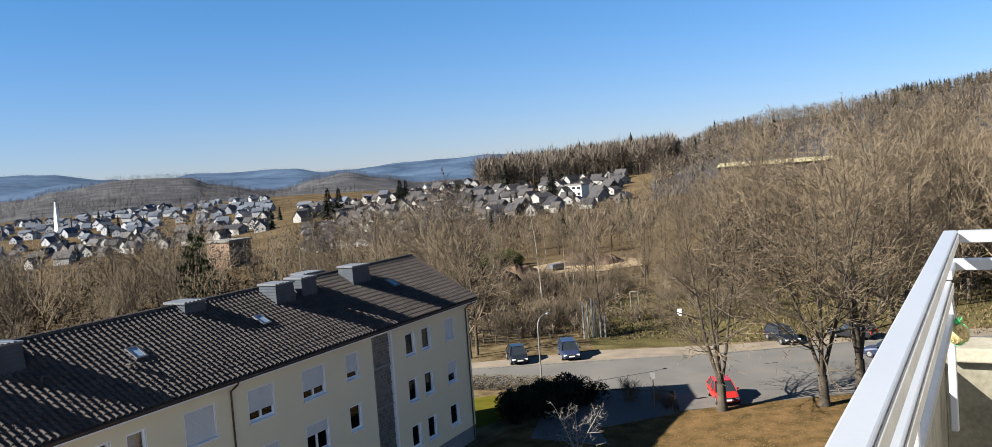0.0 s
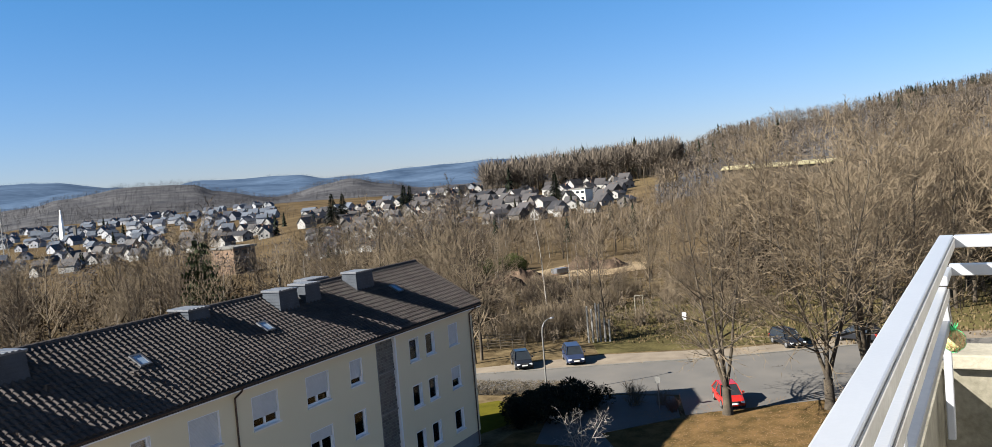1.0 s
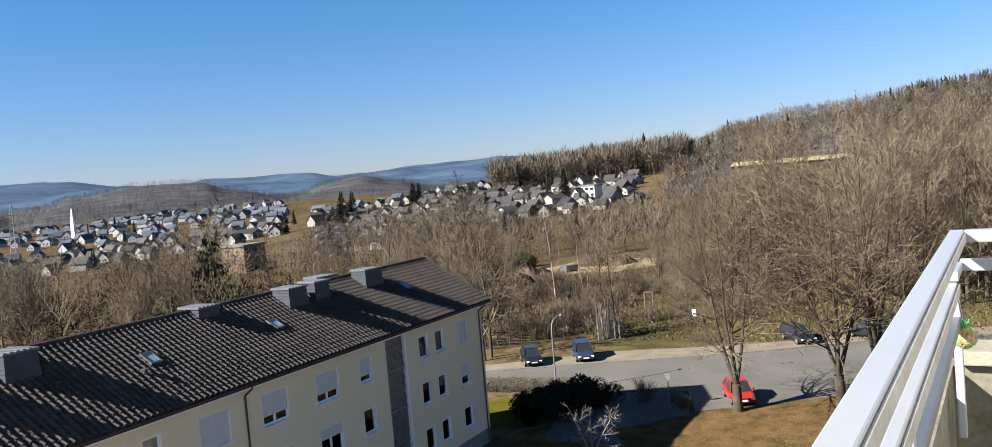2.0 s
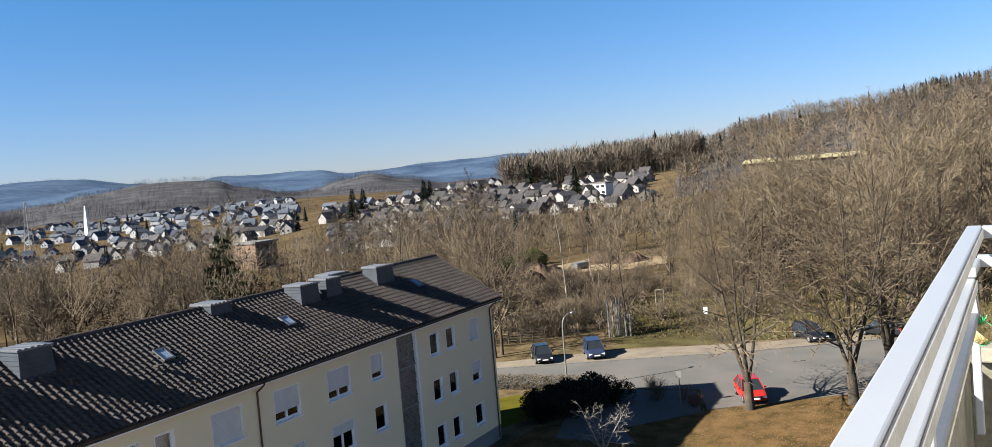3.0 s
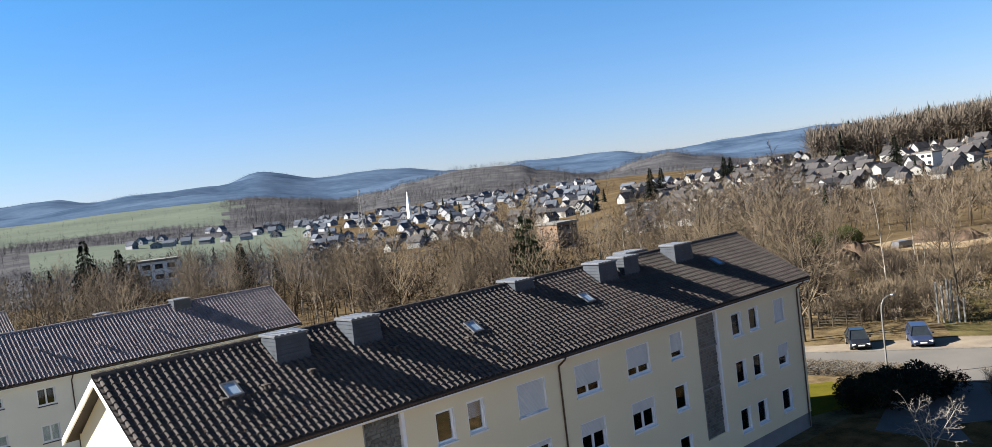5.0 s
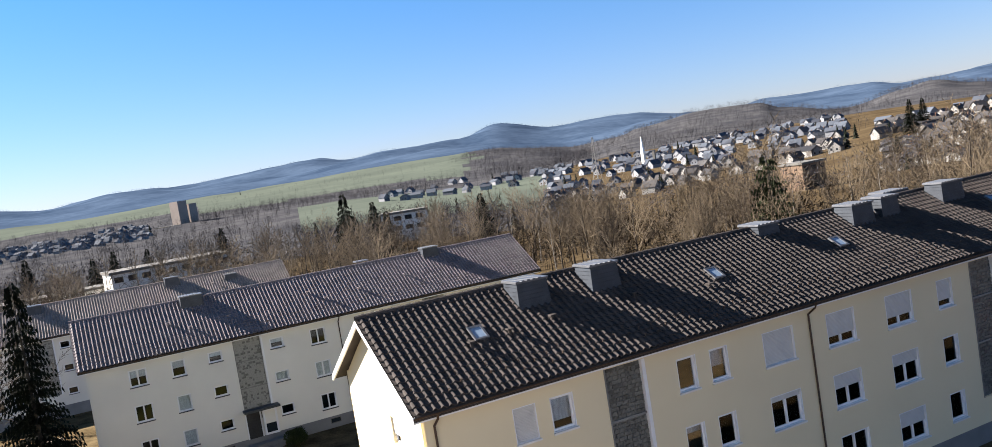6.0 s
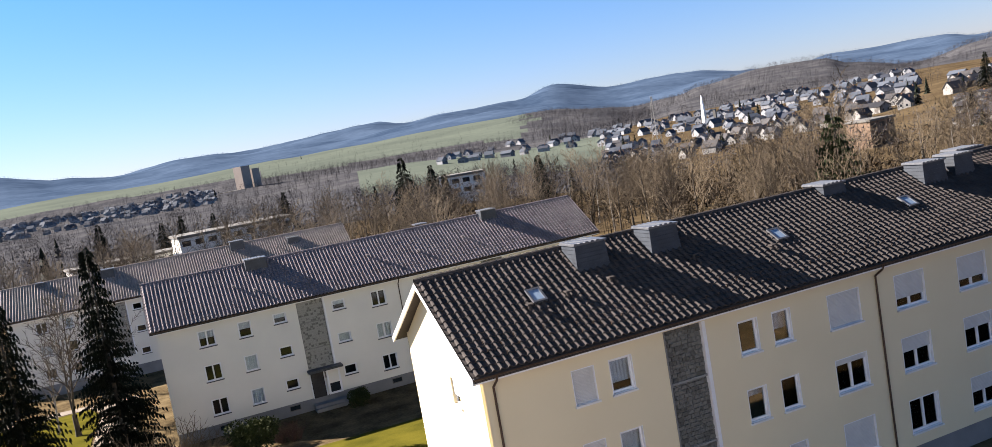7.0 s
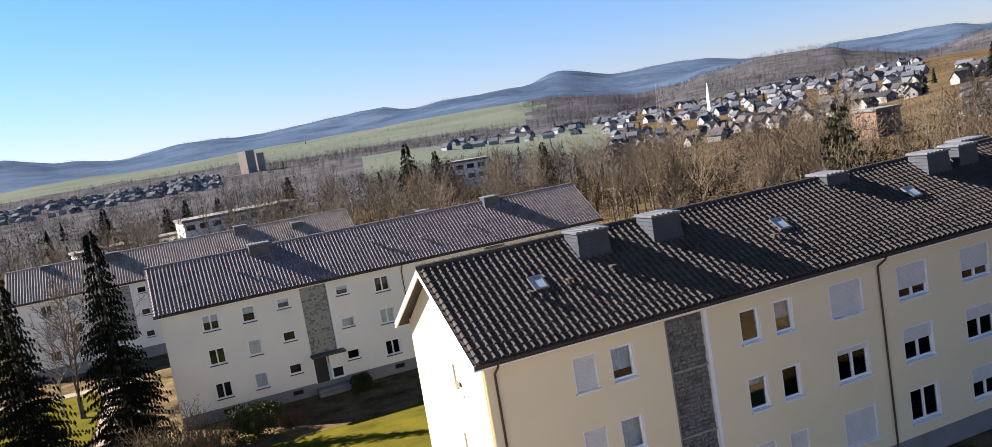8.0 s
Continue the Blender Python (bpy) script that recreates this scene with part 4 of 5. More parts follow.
# ---- trees ----
def grow(rng, m, start, way, length, radius, level, plan, lift, thin=0.006, wood=0):
    """One branch of bent, tapering pieces, with its side branches."""
    kids, ratio, angle, pieces = plan[level]
    last = level == len(plan) - 1
    p, d = Vector(start), Vector(way).normalized()
    r = radius
    stops = []
    for i in range(pieces):
        bend = Vector((rng.uniform(-1, 1), rng.uniform(-1, 1), rng.uniform(-0.6, 0.8))) * (0.075 + 0.065 * level)
        d = (d + bend + Vector((0, 0, lift * 0.12))).normalized()
        q = p + d * (length / pieces)
        r1 = r * (0.82 if level == 0 else 0.70)
        if i == pieces - 1:
            r1 = 0.0 if last or level else r * 0.3
        m[0 if level <= wood else 1].tube(p, q, r, r1, 7 if level == 0 else (5 if level == 1 and radius > 0.04 else 3))
        stops.append((p.copy(), q.copy(), d.copy(), r))
        p, r = q, max(r1, 0.004)
    if last:
        return
    n = kids if level == 0 else max(2, int(kids * rng.uniform(0.7, 1.3)))
    for k in range(n):
        low = 0.12 if level or wood else 0.16
        f = low + (1 - low) * (k + rng.random()) / n
        i = min(len(stops) - 1, int(f * pieces))
        a, b, dd, rr = stops[i]
        at = a.lerp(b, f * pieces - i if f * pieces - i <= 1 else 1)
        side = dd.orthogonal().normalized()
        side.rotate(Matrix.Rotation(2.399 * k + rng.uniform(-0.5, 0.5), 3, dd))
        ang = radians(angle * rng.uniform(0.75, 1.25)) * (1.15 - 0.45 * f)
        w = dd * math.cos(ang) + side * math.sin(ang)
        ln = length * ratio * (1.15 - 0.65 * f) * rng.uniform(0.8, 1.2)
        grow(rng, m, at, w, ln, max(thin, min(rr * 0.62, ln * (0.031 if wood else 0.025))), level + 1, plan, lift, thin, wood)


def bare_tree(seed, height, plan, lift, bark, twig, label, forks=1, thick=0.016, thin=0.006, spread=0.30, wood=0):
    rng = random.Random(seed)
    root = thing("tree", label, "tree", (0, 0, -300))
    m = (Mesh(), Mesh())
    if forks == 1:
        grow(rng, m, (0, 0, -0.3), (0, 0, 1), height, height * thick, 0, plan, lift, thin)
    else:
        h0 = height * (0.12 if wood else 0.17)
        m[0].tube((0, 0, -0.3), (0.0, 0, 0.5), height * thick * 1.9, height * thick * 1.35, 10)
        m[0].tube((0, 0, 0.5), (0.05, 0, h0), height * thick * 1.35, height * thick * 1.2, 10)
        for k in range(forks):
            a = 6.2832 * k / forks + rng.uniform(-0.4, 0.4)
            grow(rng, m, (0.05, 0, h0 - 0.1), (spread * math.cos(a), spread * math.sin(a), 1), height * rng.uniform(0.70, 0.88), height * thick * rng.uniform(0.55, 0.75), 0, plan, lift, thin, wood)
    part("trunk", m[0], M[bark], root, smooth=True)
    part("crown", m[1], M[twig], root, "leafless crown of fine twigs")
    return root


def conifer(seed, height, width, mat, label, gappy=0.0, bare=0.06, shape=0.8, droop=(0.12, 0.38), uneven=0.65, fine=1.0):
    rng = random.Random(seed)
    root = thing("conifer", label, "tree", (0, 0, -300))
    part("trunk", Mesh().tube((0, 0, -0.3), (0, 0, height * 0.97), height * 0.015, 0.01, 7), M["bark"], root, smooth=True)
    c = Mesh()
    z = height * bare
    while z < height * 0.99:
        f = 1 - (z / height)
        n = int((9 + 5 * f) / fine)
        for k in range(n):
            if rng.random() < gappy:
                continue
            a = rng.uniform(0, 6.2832)
            ln = width * 0.5 * (f ** shape) * rng.uniform(uneven, 1.12) + 0.25
            tip = Vector((math.cos(a) * ln, math.sin(a) * ln, z - ln * rng.uniform(*droop)))
            st = Vector((0, 0, z + rng.uniform(-0.25, 0.25)))
            tip.z += st.z - z
            side = Vector((-math.sin(a), math.cos(a), 0))
            pieces = max(3, int(ln / (0.35 * fine)))
            for i in range(pieces):
                u = (i + 0.6) / pieces
                p = st.lerp(tip, u)
                p.z += 0.10 * ln * math.sin(3.1416 * u)
                w = (0.55 - 0.30 * u) * min(1.0, 0.35 + ln * 0.28) * fine
                for sgn in (1, -1):
                    e = p + side * sgn * w * rng.uniform(0.35, 1.35) + (tip - st).normalized() * 0.28 * fine + Vector((0, 0, rng.uniform(-0.34, 0.12) * fine))
                    c.face([tuple(p), tuple(p + Vector((0, 0, 0.10)) * fine + (tip - st).normalized() * 0.16 * fine), tuple(e)])
                    c.face([tuple(p + Vector((0, 0, -0.06))), tuple(p + (tip - st).normalized() * 0.22 * fine), tuple(e + Vector((0, 0, -0.22 * fine)))])
        z += height * 0.018 + 0.10
    part("crown", c, M[mat], root, "dense drooping needles" if not gappy else "open needle clumps")
    return root


def shrub(seed, size, mat, label, name="shrub", twigs=26):
    rng = random.Random(seed)
    root = thing(name, label, "shrub", (0, 0, -300))
    m = (Mesh(), Mesh())
    for k in range(twigs):
        a = rng.uniform(0, 6.2832)
        t = rng.uniform(0.05, 0.9)
        way = Vector((math.cos(a) * t, math.sin(a) * t, 1))
        grow(rng, m, (rng.uniform(-0.25, 0.25) * size, rng.uniform(-0.25, 0.25) * size, -0.05), way, size * rng.uniform(0.6, 1.1), 0.026, 1, ((0,), (5, 0.5, 38, 2), (5, 0.5, 40, 1), (0, 0.5, 0, 1)), 0.4, 0.011)
    part("brushwood", m[1], M[mat], root)
    return root


BIG = ((14, 0.46, 62, 9), (7, 0.5, 46, 5), (5, 0.52, 46, 2), (2, 0.6, 44, 1), (0, 0, 0, 1))
MID = ((16, 0.50, 48, 6), (7, 0.50, 44, 3), (5, 0.52, 46, 1), (0, 0, 0, 1))
big = [bare_tree(101 + i, 15, BIG, 0.5, "bark", "twig", "tall leafless broadleaf tree with a spreading crown", 4, 0.0148, 0.018, 0.27, 1) for i in range(3)]
mid = [bare_tree(201 + i, 12, MID, 0.6, "bark", "twig", "leafless brown tree in the wooded belt", 1 if i < 3 else 2, 0.015, 0.030) for i in range(5)]
birches = [bare_tree(301 + i, 12, ((18, 0.24, 34, 8), (5, 0.5, 40, 3), (4, 0.5, 40, 1)), 0.2, "birch", "twig", "slender leafless birch with pale bark", 1, 0.010, 0.014) for i in range(2)]
spruces = [conifer(401, 15, 6.2, "needle", "tall dark green spruce beside the path", shape=1.0, droop=(-0.02, 0.30), uneven=0.45, fine=0.58), conifer(402, 14, 6.4, "needle", "dark green spruce beside the lawn", shape=1.0, droop=(-0.02, 0.30), uneven=0.45, fine=0.58)]
small_fir = conifer(403, 14, 9.0, "needle", "dark conifer among bare trees", 0.15, shape=0.95, uneven=0.5)
the_pine = conifer(404, 14, 7.6, "pine_needle", "tall olive-green pine behind the block", 0.42, 0.12, 0.66, (-0.35, 0.15), 0.4)
shrubs = [shrub(501 + i, 1.6, "twig", "leafless brown shrub with fine twigs") for i in range(3)]
red_shrub = shrub(511, 1.5, "shrub_red", "reddish-brown leafless garden shrub")


def plant(src, x, y, scale=1.0, turn=0.0, group="", z=None, label=""):
    t = copy_thing(src, Matrix.Identity(4))
    t.matrix_basis = Matrix.Translation((x, y, (ground_height(x, y) if z is None else z))) @ Matrix.Rotation(turn, 4, "Z") @ Matrix.Diagonal((scale, scale, scale, 1))
    return tagged(t, label, "", group)


def polar(az, r):
    return r * math.sin(radians(az)), r * math.cos(radians(az))


def tall(src):
    return max(v.co.z for o in src.children for v in o.data.vertices)


for k, x, y, height, turn in ((0, 58.9, 13.4, 18.0, 0.4), (1, 61.4, 7.0, 20.5, 1.9), (2, 66.0, 5.0, 21.5, 3.0), (0, 70.5, 2.6, 21.0, 4.0)):
    plant(big[k], x, y, height / tall(big[k]), turn, "street trees")
plant(mid[0], 73.2, 40.2, 1.02, 0.5, "street trees")
plant(birches[0], 104.0, 46.6, 1.12, 0.3, "birches")
plant(mid[2], *polar(69.6, 90), 0.85, 1.0, "street trees")
rng = random.Random(77)
# tall wood beside the street
for i in range(64):
    az, r = rng.uniform(77.5, 104), rng.uniform(98, 190)
    if az < 84 and r < 120:
        r += 40
    x, y = polar(az, r)
    if az < 86 and i % 3:
        continue
    plant(rng.choice(mid), x, y, rng.uniform(1.2, 1.5) if r < 150 else rng.uniform(1.3, 1.65), rng.uniform(0, 6.28), "bare wood")
for i in range(30):
    x, y = polar(rng.uniform(85, 104), rng.uniform(93, 135))
    plant(rng.choice(mid), x, y, rng.uniform(1.1, 1.5), rng.uniform(0, 6.28), "bare wood")
# belt behind the blocks
count = 0
while count < 190:
    az, r = rng.uniform(-13, 62), rng.uniform(82, 250) if rng.random() < 0.75 else rng.uniform(82, 130)
    x, y = polar(az, r)
    if -22 < x < 44 and 60 < y < 130 and not (x > 30 and y > 90):
        continue
    if x < 52 and y < 62:
        continue
    if az < 33 and r < 125:
        continue
    s = rng.uniform(0.95, 1.3) if r > 110 else rng.uniform(0.75, 1.0)
    if 29 < az < 42:
        s *= 0.82
    plant(rng.choice(mid + mid + birches), x, y, s, rng.uniform(0, 6.28), "wooded belt")
    count += 1
# scrub land beyond the street
for i in range(46):
    az, r = rng.uniform(60.5, 76), rng.uniform(112, 235)
    x, y = polar(az, r)
    if 63 < az < 72 and 135 < r < 205:
        continue
    plant(rng.choice(mid + birches), x, y, rng.uniform(0.55, 0.9), rng.uniform(0, 6.28), "scrub trees")
for i in range(150):
    az, r = rng.uniform(59, 80), rng.uniform(88, 150)
    x, y = polar(az, r)
    if az > 70 and r < 112 and rng.random() < 0.8:
        continue
    plant(rng.choice(shrubs), x, y, rng.uniform(0.8, 1.9), rng.uniform(0, 6.28), "scrub")
plant(the_pine, *polar(43.8, 98), 0.98, 0.3)
plant(spruces[0], -4.0, 67.5, 1.12, 0.0, "spruces")
plant(spruces[1], -9.2, 60.5, 1.1, 1.0, "spruces")
for az, r, s in ((16.4, 250, 1.55), (18.2, 262, 1.3), (19.0, 240, 1.1), (25.3, 230, 1.2), (52.3, 560, 1.5), (53.0, 570, 1.4), (57.0, 590, 1.3), (57.4, 600, 1.2), (67.0, 520, 1.3), (51.4, 420, 0.8), (2.2, 300, 1.1), (1.0, 310, 1.0), (8.6, 330, 1.2), (-2.5, 330, 1.2), (4.1, 320, 1.0)):
    plant(small_fir, *polar(az, r), s, az, "dark conifers")
for x, y, s in ((-8.4, 63.5, 1.3), (-6.0, 63.5, 1.5), (-2.2, 62.5, 2.3), (-0.2, 62.0, 2.2), (1.4, 63.6, 1.5), (-3.4, 60.8, 1.9)):
    plant(rng.choice(shrubs), x, y, s, rng.uniform(0, 6), "garden shrubs")
for x, y, s in ((-7.1, 59.8, 2.0), (-5.6, 60.4, 1.6), (2.6, 64.6, 1.0), (7.2, 64.2, 1.0), (6.3, 64.6, 0.8)):
    plant(red_shrub, x, y, s, rng.uniform(0, 6), "garden shrubs")
plant(mid[3], -8.6, 84.0, 0.95, 2.0, "garden trees")
plant(mid[1], -6.0, 100.0, 0.9, 2.0, "garden trees")
plant(birches[1], -10.5, 88.0, 0.9, 1.0, "garden trees")
ornamental = bare_tree(221, 4.2, ((11, 0.42, 58, 6), (6, 0.55, 50, 4), (5, 0.5, 48, 2), (0, 0, 0, 1)), -0.1, "birch", "birch", "small bare ornamental tree with pale twisted limbs", 3, 0.02, 0.010, 0.4)
plant(ornamental, 45.8, 19.0, 4.2 / tall(ornamental), 0.6)
for x, y, s in ((62.6, 21.4, 0.75), (60.5, 18.6, 0.7), (58.8, 17.2, 0.75), (60.0, 20.5, 0.9)):
    plant(red_shrub if x < 59 else shrubs[0], x, y, s, x, "kerbside shrubs")


def leafy_bush(seed, width, height, mat, label, n=2600, name="bush"):
    rng = random.Random(seed)
    root = thing(name, label, "shrub", (0, 0, -300))
    st, lv = Mesh(), Mesh()
    for k in range(16):
        a = 6.2832 * k / 16
        st.tube((0, 0, -0.1), (math.cos(a) * width * 0.35, math.sin(a) * width * 0.35, height * rng.uniform(0.5, 0.9)), 0.03, 0.01, 4)
    lumps = [(Vector((rng.uniform(-1, 1) * width * 0.33, rng.uniform(-1, 1) * width * 0.33, height * rng.uniform(0.25, 0.72))), rng.uniform(0.22, 0.34) * height) for _ in range(22)]
    for k in range(n):
        c, r = rng.choice(lumps)
        d = Vector((rng.gauss(0, 1), rng.gauss(0, 1), rng.gauss(0.3, 1))).normalized()
        o = c + d * r * rng.uniform(0.75, 1.08)
        if o.z < 0.05:
            continue
        u = (d + Vector((rng.uniform(-1, 1), rng.uniform(-1, 1), rng.uniform(-1, 1))) * 0.8).normalized() * 0.16
        s = u.orthogonal().normalized() * 0.06
        lv.face([tuple(o - u * 0.4), tuple(o + s), tuple(o + u), tuple(o - s)])
    part("stem", st, M["bark"], root)
    part("foliage", lv, M[mat], root)
    return root


rhodo = leafy_bush(601, 3.6, 2.6, "leaf", "rounded evergreen rhododendron bush on the lawn", 4200)
plant(rhodo, 4.3, 63.8, 1.0)
plant(rhodo, 13.2, 68.6, 0.55, 1.0, label="low evergreen shrub at the house wall")
dark_bush = leafy_bush(602, 3.2, 2.2, "yew", "dark evergreen hedge bush in the shade", 2600, "evergreen_shrub")
for x, y, s in ((54.8, 25.6, 1.05), (56.6, 24.6, 1.2), (58.3, 25.0, 1.0), (59.2, 23.2, 0.9), (55.5, 28.0, 0.8), (57.6, 27.2, 0.85), (53.4, 26.8, 0.7)):
    plant(dark_bush, x, y, s, x, "evergreen shrubs")

for az, r, k in ((62.6, 196, 1.5), (63.2, 190, 1.25), (63.7, 199, 1.6), (64.2, 193, 1.2), (62.1, 203, 1.3)):
    plant(rhodo, *polar(az, r), k, az, "evergreens", label="dense olive-green evergreen shrub in the scrub")


def soil_mound(az, r, width, height, seed):
    """A tipped heap of dark soil with an uneven surface."""
    x0, y0 = polar(az, r)
    m, n = Mesh(), 16
    for i in range(n + 1):
        for j in range(n + 1):
            u, v = 2 * i / n - 1, 2 * j / n - 1
            d = max(0.0, 1 - math.hypot(u, v))
            x, y = x0 + u * width, y0 + v * width * 0.7
            m.v.append((x, y, ground_height(x, y) - 0.15 + height * min(1.0, d * 1.6) * (1 + 0.5 * noise.noise((u * 3, v * 3, seed))) + 0.5 * d * noise.noise((u * 9, v * 9, seed))))
    for i in range(n):
        for j in range(n):
            a = i * (n + 1) + j
            m.f.append((a, a + n + 1, a + n + 2, a + 1))
            m.mi.append(0)
    tagged(new("soil_mound", m.done("soil_mound", M["soil"])), "rough mound of dark brown tipped soil", "mound", "soil mounds")


for k, (az, r, w, h) in enumerate(((63.2, 152, 6, 2.2), (64.4, 160, 7, 2.6), (65.6, 150, 5, 1.7), (62.0, 146, 5, 1.8), (68.4, 186, 7, 2.0), (70.2, 180, 6, 1.6), (66.4, 139, 5, 1.2))):
    soil_mound(az, r, w, h, k)

# dry clipped hedge along the street
hedge = thing("hedge", "dry brown clipped hedge along the street", "hedge", (0, 0, 0))
hg = Mesh()
r5 = random.Random(9)
pa, pb = Vector((60.6, 38.5, 0.1)), Vector((61.9, 26.6, 0.1))
for k in range(5200):
    u = r5.random()
    o = pa.lerp(pb, u) + Vector((r5.uniform(-0.4, 0.4), r5.uniform(-0.2, 0.2), r5.uniform(0.0, 1.15)))
    w = Vector((r5.uniform(-1, 1), r5.uniform(-1, 1), r5.uniform(-0.2, 1))).normalized() * 0.30
    s = w.orthogonal().normalized() * 0.022
    hg.face([tuple(o - s), tuple(o + s), tuple(o + w)])
part("brushwood", hg, M["hedge"], hedge)


# ---- far woods ----
def far_woods(name, label, places, rng, mat, conif=0.0, dense=26, fine=1.0, stem=0.010):
    """Countless small far trees in one mesh: a stem and upswept limbs each."""
    m = Mesh()
    for x, y, h in places:
        z = ground_height(x, y) - 0.5
        if rng.random() < conif:
            w = h * 0.23
            for k in range(7):
                z0 = z + h * (0.08 + 0.13 * k)
                for a in (0.0, 2.09, 4.19):
                    a += k
                    ww = w * (1.05 - 0.13 * k)
                    m.face([(x, y, z0 + h * 0.2), (x + ww * math.cos(a), y + ww * math.sin(a), z0), (x + ww * math.cos(a + 1.6), y + ww * math.sin(a + 1.6), z0 - h * 0.03)], 1)
            continue
        lean = (rng.uniform(-0.05, 0.05) * h, rng.uniform(-0.05, 0.05) * h)
        w = h * stem
        top = (x + lean[0], y + lean[1], z + h * 0.9)
        m.face([(x - w, y, z), (x + w, y, z), top])
        m.face([(x, y - w, z), (x, y + w, z), top])
        cr = h * rng.uniform(0.24, 0.36)
        for k in range(dense):
            a, e = rng.uniform(0, 6.2832), rng.uniform(-0.9, 1.0)
            ce = math.sqrt(max(0.0, 1 - e * e * 0.8))
            q = rng.uniform(0.25, 0.8)
            b = (x + lean[0] * 0.6 + cr * q * ce * math.cos(a), y + lean[1] * 0.6 + cr * q * ce * math.sin(a), z + h * 0.54 + h * 0.40 * q * e)
            ln = h * rng.uniform(0.10, 0.22) * fine
            d = (math.cos(a) * ce * (0.7 + 0.5 * (1 - fine)), math.sin(a) * ce * (0.7 + 0.5 * (1 - fine)), (0.35 + 0.75 * max(0.0, e)) * fine)
            g = (h * 0.009 + 0.02) * (2.1 - 1.1 * fine)
            m.face([(b[0] - g * math.sin(a), b[1] + g * math.cos(a), b[2]), (b[0] + g * math.sin(a), b[1] - g * math.cos(a), b[2] + g), (b[0] + d[0] * ln, b[1] + d[1] * ln, b[2] + d[2] * ln)])
    return tagged(new(name, m.done(name, [M[mat], M["needle"]])), label, "woods", kind="stuff")


r6 = random.Random(15)
edge = [(*polar(r6.uniform(62.3, 75), r6.uniform(610, 760)), r6.uniform(19, 29)) for _ in range(760)]
far_woods("forest_edge", "dense leafless forest above the houses", edge, r6, "twig_edge", 0.02, 80, 1.0, 0.012)
slope_w = []
while len(slope_w) < 3600:
    az, r = r6.uniform(73.5, 103), 1000 * math.sqrt(r6.uniform(0.12, 1.0))
    if 77 < az < 87 and r < 440:
        continue
    slope_w.append((*polar(az, r), r6.uniform(13, 19)))
while len(slope_w) < 3830:
    az, r = r6.uniform(76.5, 87.5), r6.uniform(250, 385)
    x, y = polar(az, r)
    h = 17.2 - 3.4 * r / 389 - ground_height(x, y) - r6.uniform(0.0, 3.0)
    slope_w.append((x, y, min(14.0, max(3.0, h))))
far_woods("hillside_forest", "brown leafless forest covering the hillside", slope_w, r6, "twig_far", 0.005, 26, 0.8)
crest = [(*polar(r6.uniform(86.5, 103), r6.uniform(960, 1040)), r6.uniform(9, 15)) for _ in range(240)] + [(*polar(r6.uniform(76, 80), r6.uniform(960, 1010)), r6.uniform(8, 13)) for _ in range(40)]
far_woods("conifer_crest", "dark conifers along the hill crest", crest, r6, "twig_far", 0.9)
valley = []
while len(valley) < 1700:
    az, r = r6.uniform(-14, 64), r6.uniform(250, 1300)
    if r6.random() > (1.0 if r < 420 or r > 1050 else 0.35):
        continue
    if (az > 50 and r > 330) or (13 < az < 30.5 and 560 < r < 1090):
        continue
    valley.append((*polar(az, r), r6.uniform(8, 15)))
for k in range(1300):
    az = r6.uniform(-14, 30)
    valley.append((*polar(az, r6.uniform(300, 560 if az > 13 else 1050)), r6.uniform(8, 14)))
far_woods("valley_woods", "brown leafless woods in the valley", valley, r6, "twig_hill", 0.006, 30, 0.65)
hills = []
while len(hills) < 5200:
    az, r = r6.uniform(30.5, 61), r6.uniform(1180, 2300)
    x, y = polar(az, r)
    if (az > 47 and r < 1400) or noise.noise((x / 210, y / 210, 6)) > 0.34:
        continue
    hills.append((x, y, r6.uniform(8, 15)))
far_woods("hill_woods", "brown wooded hills beyond the town, greyed with painted haze", hills, r6, "hill_canopy", 0.0, 20, 0.6)
rows = [(*polar(r6.uniform(7, 25), r6.choice((1620, 1760, 1900, 2080)) + r6.uniform(-10, 10)), r6.uniform(7, 12)) for _ in range(170)]
rows += [(*polar(r6.uniform(13, 30), r6.choice((640, 720, 860)) + r6.uniform(-6, 6)), r6.uniform(5, 8)) for _ in range(110)]
far_woods("meadow_tree_rows", "rows of leafless trees across the meadows", rows, r6, "twig_hill", 0.02, 16, 0.7)


knoll = []
while len(knoll) < 2400:
    az, r = r6.uniform(20, 33), r6.uniform(1100, 2290)
    x, y = polar(az, r)
    if az > 25.5 + 4.5 * noise.noise((x / 300, y / 200, 1)) - abs(r - 1500) * 0.001:
        knoll.append((x, y, r6.uniform(9, 17)))
knoll += [(*polar(r6.uniform(7, 24), r6.uniform(1110, 1470)), r6.uniform(8, 14)) for _ in range(1300)]
knoll += [(*polar(r6.uniform(-14, 7), r6.uniform(1430, 1700)), r6.uniform(8, 13)) for _ in range(800)]
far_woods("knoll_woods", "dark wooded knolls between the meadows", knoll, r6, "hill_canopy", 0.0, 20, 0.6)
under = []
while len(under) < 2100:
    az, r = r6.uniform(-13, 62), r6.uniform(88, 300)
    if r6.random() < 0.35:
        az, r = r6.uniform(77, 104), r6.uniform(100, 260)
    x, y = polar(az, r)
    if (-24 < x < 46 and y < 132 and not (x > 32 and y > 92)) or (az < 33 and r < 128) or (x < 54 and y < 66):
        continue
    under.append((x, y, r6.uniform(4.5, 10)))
far_woods("undergrowth", "brown leafless undergrowth, darkened for the shade between the trees", under, r6, "thicket", 0.0, 46, 0.75)
scrub_bits = []
